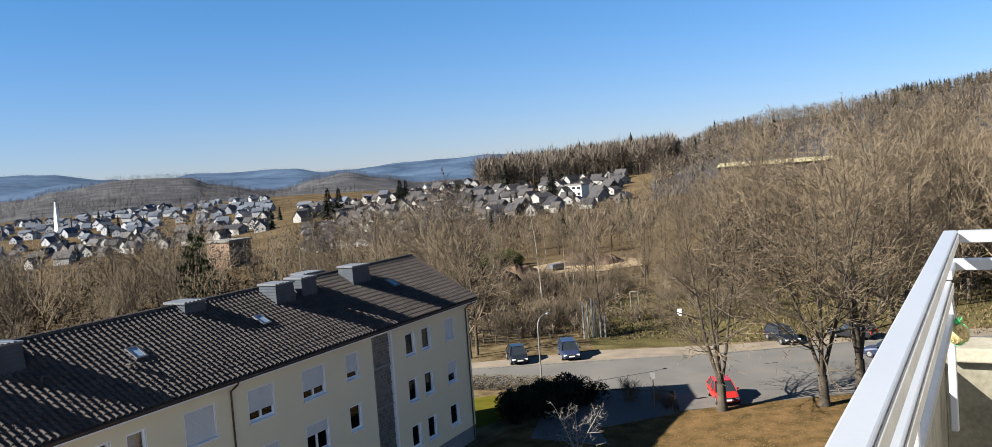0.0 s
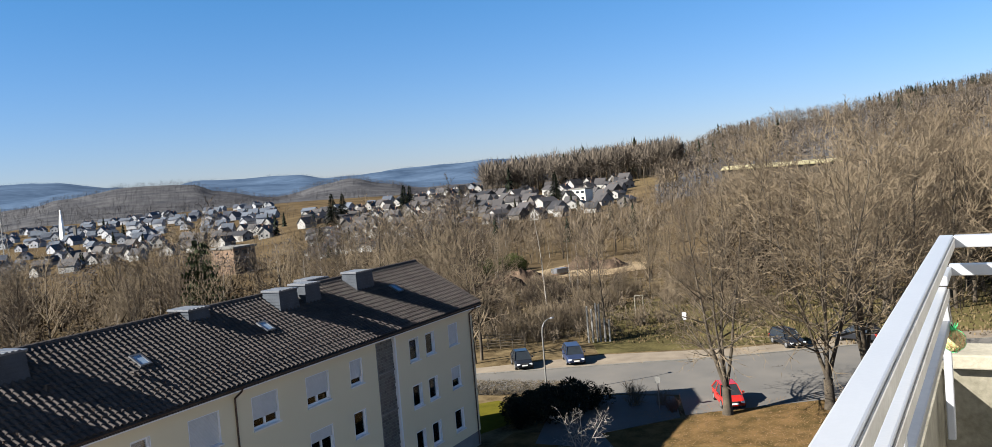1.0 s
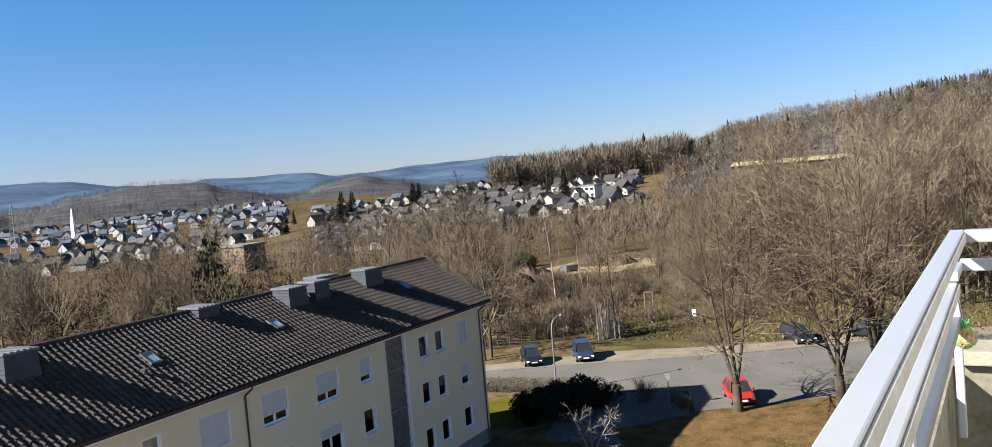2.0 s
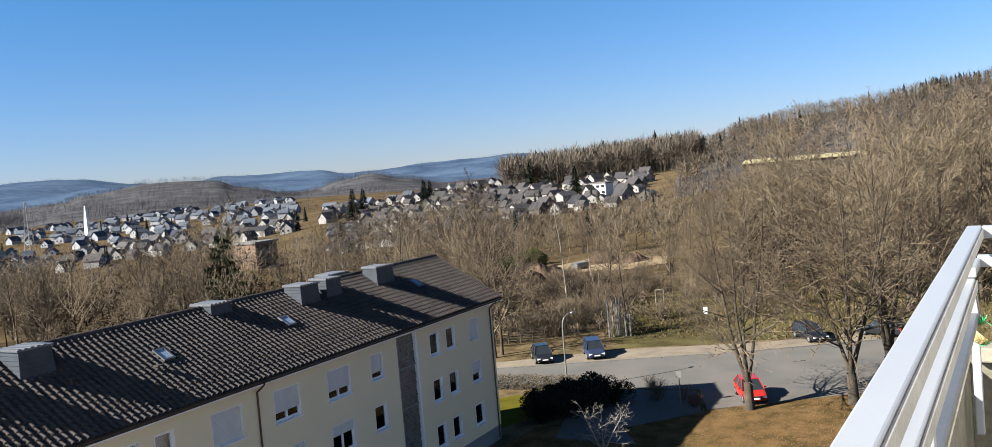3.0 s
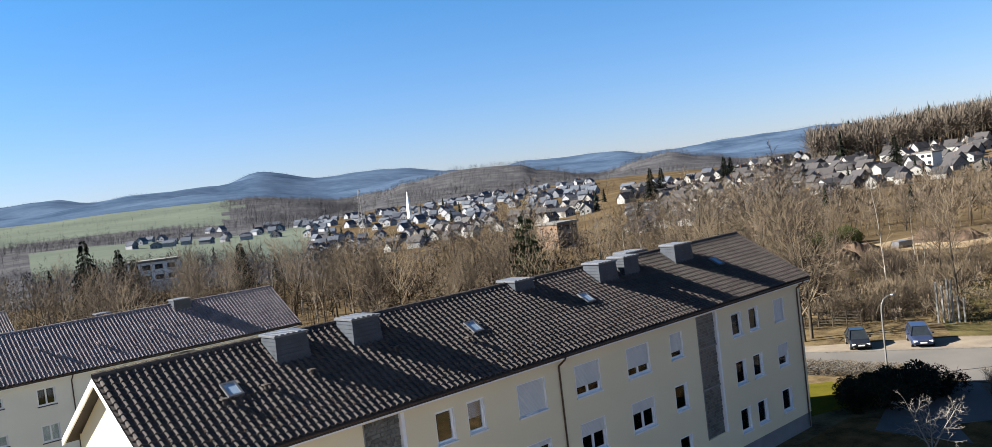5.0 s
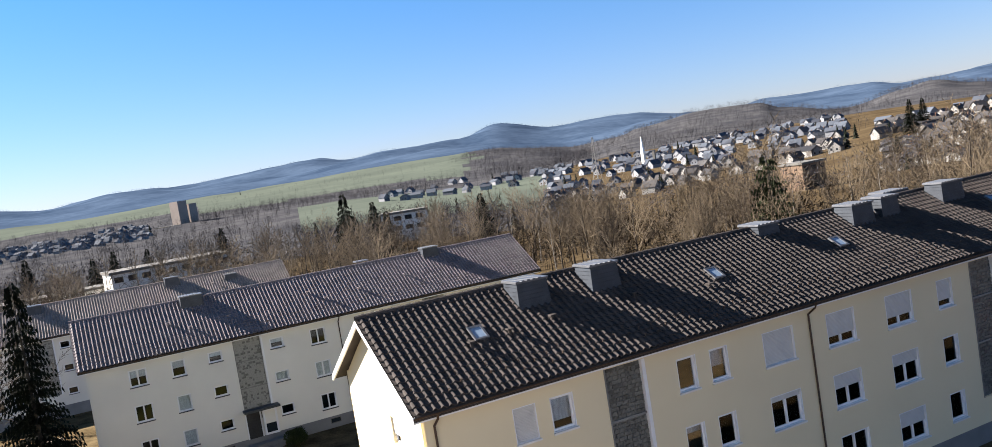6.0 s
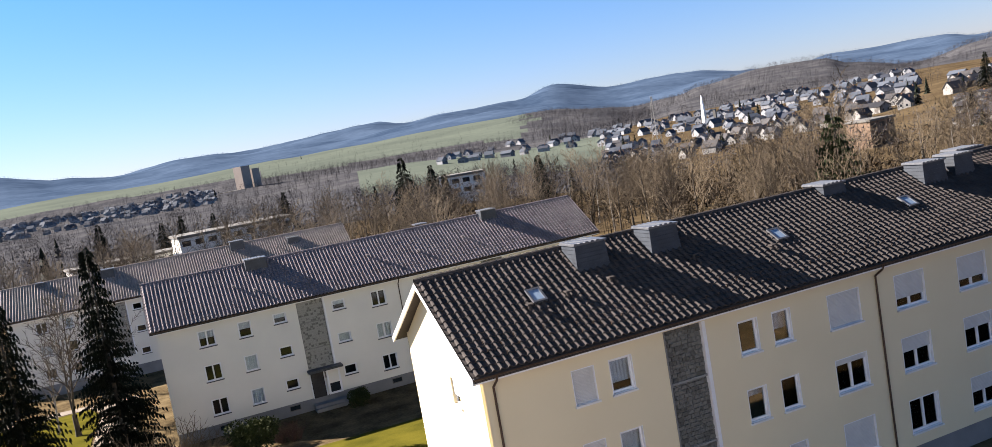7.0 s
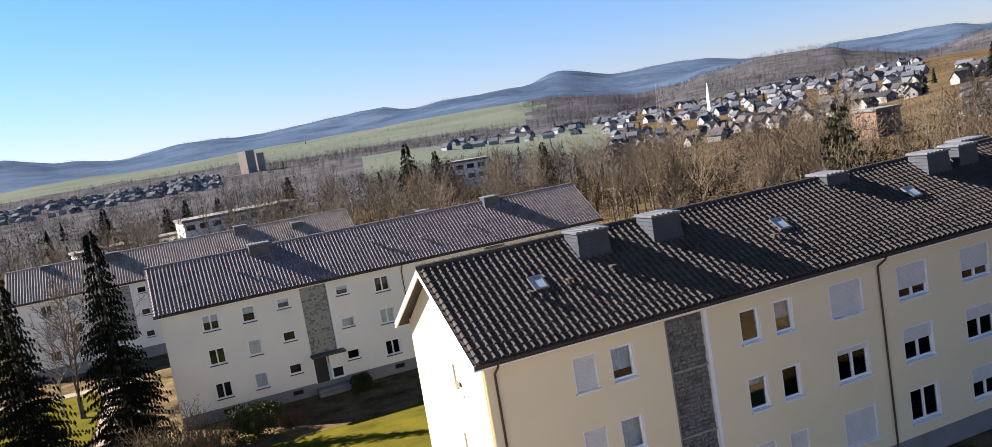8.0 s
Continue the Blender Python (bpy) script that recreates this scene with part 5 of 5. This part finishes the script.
while len(scrub_bits) < 1500:
    az, r = r6.uniform(58.5, 81), r6.uniform(89, 190)
    if 64 < az < 71 and 150 < r:
        continue
    if az > 71 and r6.random() < 0.6:
        continue
    scrub_bits.append((*polar(az, r), r6.uniform(1.0, 3.2)))
far_woods("scrub_thicket", "tangled brown thicket on the fallow land", scrub_bits, r6, "twig_far", 0.0, 44)
slope_trees = [(*polar(r6.uniform(59, 77), r6.uniform(205, 395)), r6.uniform(5, 11)) for _ in range(650)]
far_woods("slope_trees", "slender bare trees below the houses", slope_trees, r6, "twig_far", 0.01, 34)
lv = Mesh()
for k in range(15000):
    x, y = r6.uniform(40, 66), r6.uniform(-6, 20)
    if x + y * 0.62 > 70.5 or (y > 15.5 and x < 57):
        continue
    a, q = r6.uniform(0, 6.28), r6.uniform(0.03, 0.075)
    z = ground_height(x, y) + 0.045
    lv.face([(x + q * math.cos(a + i * 1.5708), y + q * math.sin(a + i * 1.5708) * 0.6, z + r6.uniform(-0.005, 0.02)) for i in range(4)])
tagged(new("fallen_leaves", lv.done("fallen_leaves", M["dead_leaf"])), "brown fallen leaves on the lawn", "leaves", kind="stuff")
gt = Mesh()
for k in range(9000):
    x, y = polar(r6.uniform(68, 96), r6.uniform(82, 128))
    if x < 82 + max(0.0, 8 - y) * 0.45:
        continue
    a, q, hh = r6.uniform(0, 3.14), r6.uniform(0.05, 0.16), r6.uniform(0.10, 0.38)
    z = ground_height(x, y)
    gt.face([(x - q * math.cos(a), y - q * math.sin(a), z), (x + q * math.cos(a), y + q * math.sin(a), z), (x + r6.uniform(-0.1, 0.1), y + r6.uniform(-0.1, 0.1), z + hh)])
tagged(new("grass_tufts", gt.done("grass_tufts", M["scrub"])), "dry grass tufts on the rough verge", "grass", kind="stuff")
between = [(*polar(r6.uniform(50, 72), r6.uniform(330, 680)), r6.uniform(5, 10)) for _ in range(260)] + [(*polar(r6.uniform(29, 49), r6.uniform(520, 1050)), r6.uniform(6, 11)) for _ in range(300)]
far_woods("garden_trees", "small bare garden trees between the houses", between, r6, "twig_far", 0.08, 24)


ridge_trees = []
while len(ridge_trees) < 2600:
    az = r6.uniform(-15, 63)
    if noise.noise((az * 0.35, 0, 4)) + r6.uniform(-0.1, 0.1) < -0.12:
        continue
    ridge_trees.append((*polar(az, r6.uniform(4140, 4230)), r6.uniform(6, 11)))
far_woods("ridge_forest", "thin haze-blue line of forest along the distant ridges", ridge_trees, r6, "far_conifer", 0.0, 14, 0.6)


# ---- houses of the town ----
def house(width, depth, wall_h, rise, label, roof_label):
    root = thing("house", label, "house", (0, 0, -300))
    w, d = width / 2, depth / 2
    m = Mesh()
    for y in (-d, d):
        m.face([(-w, y, -2), (w, y, -2), (w, y, wall_h), (0, y, wall_h + rise), (-w, y, wall_h)])
    for x in (-w, w):
        m.face([(x, -d, -2), (x, d, -2), (x, d, wall_h), (x, -d, wall_h)])
    part("wall", m, M["house_white"], root)
    r = Mesh()
    o = 0.6
    k = rise / w
    for s in (1, -1):
        for dz in (0.05, 0.30):
            r.face([(s * (w + o), -d - o, wall_h - o * k + dz), (s * (w + o), d + o, wall_h - o * k + dz), (0, d + o, wall_h + rise + dz), (0, -d - o, wall_h + rise + dz)])
        for y in (-d - o, d + o):
            r.face([(s * (w + o), y, wall_h - o * k + 0.05), (0, y, wall_h + rise + 0.05), (0, y, wall_h + rise + 0.30), (s * (w + o), y, wall_h - o * k + 0.30)])
        r.face([(s * (w + o), -d - o, wall_h - o * k + 0.05), (s * (w + o), d + o, wall_h - o * k + 0.05), (s * (w + o), d + o, wall_h - o * k + 0.30), (s * (w + o), -d - o, wall_h - o * k + 0.30)])
    roof = part("roof", r, M["house_roof"], root, roof_label)
    part("chimney", Mesh().box(w * 0.3, d * 0.2, wall_h + rise * 0.4, w * 0.3 + 0.6, d * 0.2 + 0.6, wall_h + rise + 0.8), M["brick_red"], roof)
    for x, z in ((-w * 0.45, 1.2), (w * 0.45, 1.2)):
        part("window", Mesh().box(x - 0.7, -d - 0.04, z, x + 0.7, -d + 0.03, z + 1.4), M["car_glass"], root)
    return root


houses = [house(9, 11, 3.7, 4.3, "white rendered house with a dark gable roof", "dark tiled gable roof"),
          house(8, 10, 4.4, 3.6, "pale house with a dark slate roof", "dark slate roof"),
          house(10.5, 9, 3.0, 4.6, "low white house with a steep dark roof", "steep dark roof"),
          house(9.5, 13, 4.4, 2.6, "long pale house with a flat-pitched grey roof", "flat-pitched grey roof"),
          house(12, 7, 2.6, 1.6, "low dark garden house with a shallow roof", "shallow dark roof")]
r7 = random.Random(33)
taken = []


spots = []


def settle(n, az0, az1, r0, r1, gap, group, smin=0.85, smax=1.1, low=False):
    made, tries = 0, 0
    while made < n and tries < 6000:
        tries += 1
        az, r = r7.uniform(az0, az1), r7.uniform(r0, r1)
        x, y = polar(az, r)
        if any((x - a) ** 2 + (y - b) ** 2 < gap * gap for a, b in taken):
            continue
        taken.append((x, y))
        spots.append((r, x, y, r7.choice((4,) if low else (0, 1, 2, 3)), r7.uniform(smin, smax), radians(-az + r7.choice((-35, -20, 60, 75, 40, 130))), group))
        made += 1


settle(150, 53, 71.8, 425, 650, 10.5, "houses on the slope", 0.58, 0.86)
settle(34, 50.5, 62, 560, 720, 13, "houses on the slope", 0.7, 0.9)
settle(80, 51, 61, 350, 520, 10, "garden houses", 0.7, 1.0, True)
settle(230, 29.5, 48.5, 540, 1080, 14, "houses in the valley", 0.7, 0.95)
settle(34, 19, 31, 900, 1250, 17, "houses in the valley", 0.8, 1.0)
settle(220, -10, 4.5, 930, 1450, 12, "houses in the far valley", 0.5, 0.8)
spots.sort()
for r, x, y, k, sc, turn, group in spots[:300]:
    plant(houses[k], x, y, sc, turn, group)
rest = Mesh()
kinds = {"house_render": 0, "house_roof_tile": 1, "weathered_brick": 2, "tinted_car_glass": 3}
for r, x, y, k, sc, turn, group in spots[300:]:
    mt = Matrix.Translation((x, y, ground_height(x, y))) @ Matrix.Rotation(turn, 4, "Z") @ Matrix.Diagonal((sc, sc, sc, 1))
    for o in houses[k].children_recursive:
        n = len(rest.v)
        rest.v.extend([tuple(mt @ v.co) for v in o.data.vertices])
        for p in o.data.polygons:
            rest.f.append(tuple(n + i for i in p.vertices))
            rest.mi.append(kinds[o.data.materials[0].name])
tagged(new("distant_houses", rest.done("distant_houses", [M["far_house"], M["far_roof"], M["brick_red"], M["car_glass"]])), "small white houses with dark roofs in the valley, haze-tinted", "houses", kind="stuff")


# ---- landmarks ----
def flat_building(name, label, az, r, width, depth, storeys, mat, turn=0.0, sink=0.0, tower=(), blank=False):
    x, y = polar(az, r)
    root = thing(name, label, "building", (x, y, ground_height(x, y) - sink), -az + turn)
    h = storeys * 3.3
    part("wall", Mesh().box(-width / 2, -depth / 2, -3, width / 2, depth / 2, h), M[mat], root)
    part("roof", Mesh().box(-width / 2 - 0.5, -depth / 2 - 0.5, h, width / 2 + 0.5, depth / 2 + 0.5, h + 0.7), M["kerb"], root, "flat roof with a pale edge")
    n = max(3, int(width / 3.4))
    for s in range(0 if blank else storeys):
        for i in range(n):
            a = -width / 2 + width * (i + 0.18) / n
            part("window", Mesh().box(a, -depth / 2 - 0.05, s * 3.3 + 1.0, a + width / n * 0.64, -depth / 2 + 0.04, s * 3.3 + 2.5), M["car_glass"], root)
    for a, w, hh in tower:
        part("tower", Mesh().box(a, -w / 2, h * 0.3, a + w, w / 2, hh), M[mat], root)
    return root


flat_building("school_building", "long white flat-roofed school behind the trees", 5.1, 262, 32, 14, 3, "render_white", 12, 0.0)
flat_building("school_wing", "low pale wing with a flat roof", 0.0, 275, 44, 10, 1, "render_white", 12, -2.5)
flat_building("office_building", "white flat-roofed building among conifers", 20.2, 300, 15, 9, 2, "render_white", -8, -6.0)
flat_building("tower_building", "brown concrete building with twin towers", 6.2, 1200, 56, 24, 5, "tower_concrete", 42, 17, ((-3, 15, 47), (16, 13, 42)), True)
flat_building("brick_building", "orange brick block behind bare trees", 45.9, 330, 12, 10, 3, "orange_brick", 50, 0.5)
flat_building("modern_villa", "white cubic villa with a dark flat roof", 68.7, 500, 10, 9, 2, "render_white", -30, -0.5)
tx, ty = polar(36.3, 880)
spire = thing("church_tower", "slender white church tower above the roofs", "church", (tx, ty, ground_height(tx, ty)), 20)
part("shaft", Mesh().tube((0, 0, -8), (0, 0, 12), 2.6, 2.3, 4), M["render_white"], spire)
part("spire", Mesh().tube((0, 0, 12), (0, 0, 28), 2.2, 0.5, 4, cap=True), M["upvc"], spire, "tapered white spire")
bx_, by_ = polar(37.0, 850)
stack = thing("bell_tower", "slender grey concrete bell tower beside the spire", "tower", (bx_, by_, ground_height(bx_, by_)), 30)
part("shaft", Mesh().box(-1.5, -1.2, -3, 1.5, 1.2, 13), M["kerb"], stack)
part("cap", Mesh().box(-1.7, -1.4, 13.002, 1.7, 1.4, 13.6), M["slate"], stack)
mx, my = polar(33.2, 760)
mast = thing("lattice_mast", "grey steel lattice power mast", "mast", (mx, my, ground_height(mx, my)), 15)
lm = Mesh()
for sx in (-1, 1):
    for sy in (-1, 1):
        lm.tube((sx * 3, sy * 3, -1), (sx * 0.5, sy * 0.5, 42), 0.22, 0.14, 4)
for k in range(12):
    z0, z1 = 42 * k / 12, 42 * (k + 1) / 12
    w0, w1 = 3 - 2.5 * k / 12, 3 - 2.5 * (k + 1) / 12
    for sx, sy, ex, ey in ((-1, -1, 1, -1), (1, -1, 1, 1), (1, 1, -1, 1), (-1, 1, -1, -1)):
        lm.tube((sx * w0, sy * w0, z0), (ex * w1, ey * w1, z1), 0.1, 0.1, 3)
part("lattice", lm, M["steel_post"], mast)
for z, w in ((27, 7), (34, 6)):
    part("cross_arm", Mesh().tube((-w, 0, z), (w, 0, z), 0.22, 0.22, 4), M["steel_post"], mast)


# ---- street things ----
def car(paint, label, at, turn, length=4.2, width=1.72, height=1.48, van=False, group="parked cars"):
    """Local x runs to the front of the car."""
    root = thing("car", label, "car", (at[0], at[1], ground_height(*at) + 0.06), turn, group)
    L, W = length / 2, width / 2
    belt = height * 0.60
    # lower body: rounded sections along the length
    stations = [(-L, 0.86, 0.42, belt * 0.80), (-L + 0.10, 0.95, 0.26, belt * 0.98), (-L * 0.6, 1.0, 0.20, belt), (0.0, 1.0, 0.20, belt * 0.98), (L * 0.42, 1.0, 0.20, belt * 0.95), (L - 0.45, 0.96, 0.22, belt * 0.80), (L - 0.10, 0.88, 0.26, belt * 0.66), (L, 0.76, 0.36, belt * 0.52)]
    m = Mesh()

    def ring(x, w, z0, z1):
        w *= W
        c = 0.10
        return [(x, -w + c, z0), (x, w - c, z0), (x, w, z0 + c), (x, w, z1 - c * 1.6), (x, w - c * 0.8, z1 - c * 0.3), (x, w - c * 2.2, z1), (x, -w + c * 2.2, z1), (x, -w + c * 0.8, z1 - c * 0.3), (x, -w, z1 - c * 1.6), (x, -w, z0 + c)]

    rings = [ring(*s) for s in stations]
    n = len(rings[0])
    for r in rings:
        m.v.extend(r)
    for i in range(len(rings) - 1):
        for j in range(n):
            k = (j + 1) % n
            m.f.append((i * n + j, i * n + k, (i + 1) * n + k, (i + 1) * n + j))
            m.mi.append(0)
    m.f.append(tuple(range(n)))
    m.f.append(tuple((len(rings) - 1) * n + j for j in range(n - 1, -1, -1)))
    m.mi += [0, 0]
    body = part("body", m, M[paint], root)
    # greenhouse
    xr0, xr1, xf1, xf0 = -L + 0.10, -L + (0.40 if van else 0.85), (0.22 if not van else 0.40), L * 0.50
    wb, wt = W * 0.93, W * 0.70
    g = Mesh()
    q = [(xr0, -wb, belt - 0.03), (xf0, -wb, belt - 0.08), (xf0, wb, belt - 0.08), (xr0, wb, belt - 0.03), (xr1, -wt, height - 0.05), (xf1, -wt, height - 0.05), (xf1, wt, height - 0.05), (xr1, wt, height - 0.05)]
    g.v.extend(q)
    for f in ((0, 1, 5, 4), (1, 2, 6, 5), (2, 3, 7, 6), (3, 0, 4, 7)):
        g.f.append(f)
        g.mi.append(0)
    part("window_glass", g, M["car_glass"], root, "dark tinted windows")
    rf = Mesh().box(xr1 - 0.03, -wt - 0.01, height - 0.06, xf1 + 0.03, wt + 0.01, height)
    bevelled(part("roof", rf, M[paint], root), 0.03, 3)
    pl = Mesh()
    for s in (-1, 1):
        pl.tube((xf0 + 0.01, s * wb, belt - 0.06), (xf1 + 0.02, s * wt, height - 0.03), 0.035, 0.03, 5)
        pl.tube((xr0 - 0.01, s * wb, belt - 0.03), (xr1 - 0.01, s * wt, height - 0.03), 0.06, 0.05, 5)
        pl.tube(((xf0 + xr0) / 2 - 0.1, s * (wb + 0.005), belt - 0.04), ((xf1 + xr1) / 2, s * (wt + 0.005), height - 0.03), 0.04, 0.035, 5)
    part("roof_frame", pl, M[paint], body)
    for sx in (-1, 1):
        for sy in (-1, 1):
            x, y = sx * L * 0.62, sy * (W - 0.10)
            wh = part("wheel", Mesh().tube((x, y - 0.11, 0.31), (x, y + 0.11, 0.31), 0.31, 0.31, 18, cap=True), M["rubber"], root)
            part("rim", Mesh().tube((x, y + sy * 0.10, 0.31), (x, y + sy * 0.118, 0.31), 0.20, 0.17, 14, cap=True), M["alloy"], wh)
    for sy in (-1, 1):
        hl = Mesh().box(L - 0.22, min(sy * W * 0.50, sy * W * 0.84), belt * 0.50, L - 0.035, max(sy * W * 0.50, sy * W * 0.84), belt * 0.66)
        bevelled(part("headlight", hl, M["lamp_glass"], root), 0.02)
        tl = Mesh().box(-L - 0.015, min(sy * W * 0.70, sy * W * 0.90), belt * 0.62, -L + 0.16, max(sy * W * 0.70, sy * W * 0.90), belt * 0.95)
        part("tail_light", tl, M["car_red"], root)
        mi = Mesh().box(xf0 - 0.38, min(sy * (W + 0.01), sy * (W + 0.17)), belt - 0.02, xf0 - 0.28, max(sy * (W + 0.01), sy * (W + 0.17)), belt + 0.12)
        bevelled(part("mirror", mi, M[paint], root), 0.02)
    part("number_plate", Mesh().box(L - 0.01, -0.26, 0.38, L + 0.02, 0.26, 0.49), M["plate"], root)
    part("number_plate", Mesh().box(-L - 0.02, -0.26, 0.55, -L + 0.01, 0.26, 0.66), M["plate"], root)
    part("grille", Mesh().box(L - 0.06, -W * 0.45, 0.50, L + 0.006, W * 0.45, 0.60), M["rubber"], root)
    return root


car("car_black", "black hatchback parked at the roadside", (71.0, 34.8), 214, 3.8, 1.66, 1.46)
car("car_blue", "slate-blue compact van parked at the roadside", (73.4, 30.6), 210, 4.0, 1.72, 1.54, True)
car("car_red", "bright red hatchback parked beside a tree", (61.6, 13.9), 205, 3.9, 1.66, 1.46)
car("car_black", "black estate car parked across the street", (82.2, 12.8), 216, 4.2, 1.74, 1.46, True)
car("car_black", "dark blue car parked behind trees", (84.6, 7.0), 70, 4.2, 1.74, 1.5)
car("car_blue", "blue car behind the tree trunks", (77.0, 3.6), 80, 4.2, 1.74, 1.5)

lamp = thing("street_lamp", "slender grey street lamp with a curved arm", "street lamp", (61.6, 28.2, 0.1), 0)
pts = [(0, 0, 0), (0, 0, 3.0), (0, 0, 5.0), (0.06, -0.02, 5.5), (0.25, -0.12, 5.85), (0.55, -0.28, 6.05), (0.8, -0.42, 6.1)]
pm = Mesh()
for i, (p, q) in enumerate(zip(pts, pts[1:])):
    pm.tube(p, q, 0.075 - 0.006 * i, 0.069 - 0.006 * i, 8)
part("pole", pm, M["steel_post"], lamp, smooth=True)
bevelled(part("lamp_head", Mesh().box(0.72, -0.62, 6.04, 1.15, -0.40, 6.16), M["zinc"], lamp), 0.03)

post_thing = thing("steel_posts", "tall grey steel posts at the scrub edge", "posts", (82.0, 31.4, 0.0), 0)
for i, (dx, dy, h) in enumerate(((0.0, 0.9, 3.9), (0.1, 0.45, 3.6), (0.2, 0.0, 4.2), (0.3, -0.3, 4.1), (0.45, -0.75, 2.6), (0.6, -1.2, 2.4))):
    bevelled(part("post", Mesh().box(dx, dy, -0.2, dx + 0.16, dy + 0.16, h), M["steel_post"], post_thing), 0.01)
gatex, gatey = polar(72.2, 98)
gp = thing("goal_frame", "pale metal goal-like frame on the grass", "frame", (gatex, gatey, ground_height(gatex, gatey)), 20)
for dy in (0, 0.9):
    part("upright", Mesh().tube((0, dy, -0.1), (0, dy, 3.2), 0.07, 0.07, 8), M["concrete"], gp)
part("crossbar", Mesh().tube((0, 0, 3.2), (0, 0.9, 3.2), 0.07, 0.07, 8), M["concrete"], gp)
sx_, sy_ = polar(74.8, 92)
sg = thing("notice_board", "small white notice board on a post", "sign", (sx_, sy_, ground_height(sx_, sy_)), -75)
part("post", Mesh().tube((0, 0, -0.1), (0, 0, 1.9), 0.05, 0.05, 6), M["bark"], sg)
bevelled(part("board", Mesh().box(-0.22, -0.06, 1.2, 0.22, -0.02, 1.95), M["upvc"], sg), 0.01)
sp = thing("sign_post", "thin grey sign post at the forecourt", "sign", (58.8, 18.2, 0.1), 0)
part("post", Mesh().tube((0, 0, -0.1), (0, 0, 2.6), 0.035, 0.035, 6), M["steel_post"], sp)
part("board", Mesh().box(-0.03, -0.2, 2.1, 0.0, 0.2, 2.55), M["steel_post"], sp)
fence = thing("fence", "weathered wooden rail fence along the scrub", "fence", (0, 0, 0))
fa, fb = Vector((*polar(58.5, 90), 0)), Vector((*polar(64.2, 88), 0))
fd = (fb - fa).normalized()
for i in range(8):
    p = fa.lerp(fb, i / 7)
    z = ground_height(p.x, p.y)
    part("post", Mesh().tube((p.x, p.y, z - 0.2), (p.x, p.y, z + 1.6), 0.06, 0.055, 6, cap=True), M["bark"], fence)
for k in range(5):
    za, zb = ground_height(fa.x, fa.y), ground_height(fb.x, fb.y)
    part("rail", Mesh().tube((fa.x, fa.y, za + 0.3 + 0.28 * k), (fb.x, fb.y, zb + 0.32 + 0.28 * k), 0.04, 0.04, 4), M["bark"], fence)
cx, cy = polar(66.9, 172)
ct = thing("site_container", "pale site container with a red base on the sand", "container", (cx, cy, ground_height(cx, cy) + 0.08), -20)
part("body", Mesh().box(-1.7, -0.8, 0.40, 1.7, 0.8, 1.3), M["zinc"], ct)
part("base", Mesh().box(-1.6, -0.7, 0, 1.6, 0.7, 0.399), M["brick_red"], ct)
# pale yellow roof strip of a hall on the hillside
hx_, hy_ = polar(81.4, 395)
hall = thing("hillside_hall", "long hall with a yellow roof on the wooded slope", "building", (hx_, hy_, 5.6), -81.4 - 3)
part("wall", Mesh().box(-24.5, -5, -6, 24.5, 5, 8.2), M["bark"], hall)
rr = Mesh()
rr.face([(-25, -6, 8.6), (25, -6, 8.6), (25, 6, 9.9), (-25, 6, 9.9)])
rr.face([(-25, -6, 8.2), (25, -6, 8.2), (25, 6, 9.5), (-25, 6, 9.5)])
rr.face([(-25, -6, 8.2), (25, -6, 8.2), (25, -6, 8.6), (-25, -6, 8.6)])
part("roof", rr, M["shutter_paint"], hall, "long yellow roof")
for src in big + mid + birches + spruces + [small_fir, the_pine, ornamental, red_shrub, rhodo, dark_bush] + shrubs + houses:
    for o in [*src.children_recursive, src]:
        bpy.data.objects.remove(o)
# street kerb stones
kerb = new("kerb")
tagged(kerb, "row of grey concrete kerb stones along the street", "kerb", kind="structure")
line = [Vector((57.5, 61, 0)), Vector((68.0, 36, 0)), Vector((73.5, 24, 0)), Vector((76, 18, 0)), Vector((82.5, 6.5, 0)), Vector((90, -16, 0))]
stone = Mesh().box(0, -0.07, -0.1, 0.98, 0.07, 0.13).done("kerb_stone", M["kerb"])
for a, b in zip(line, line[1:]):
    d = b - a
    for i in range(int(d.length)):
        o = new("kerb_stone", stone)
        o.parent = kerb
        p = a + d.normalized() * i
        o.matrix_basis = Matrix.Translation((p.x, p.y, ground_height(p.x, p.y) + 0.02)) @ Matrix.Rotation(math.atan2(d.y, d.x), 4, "Z")
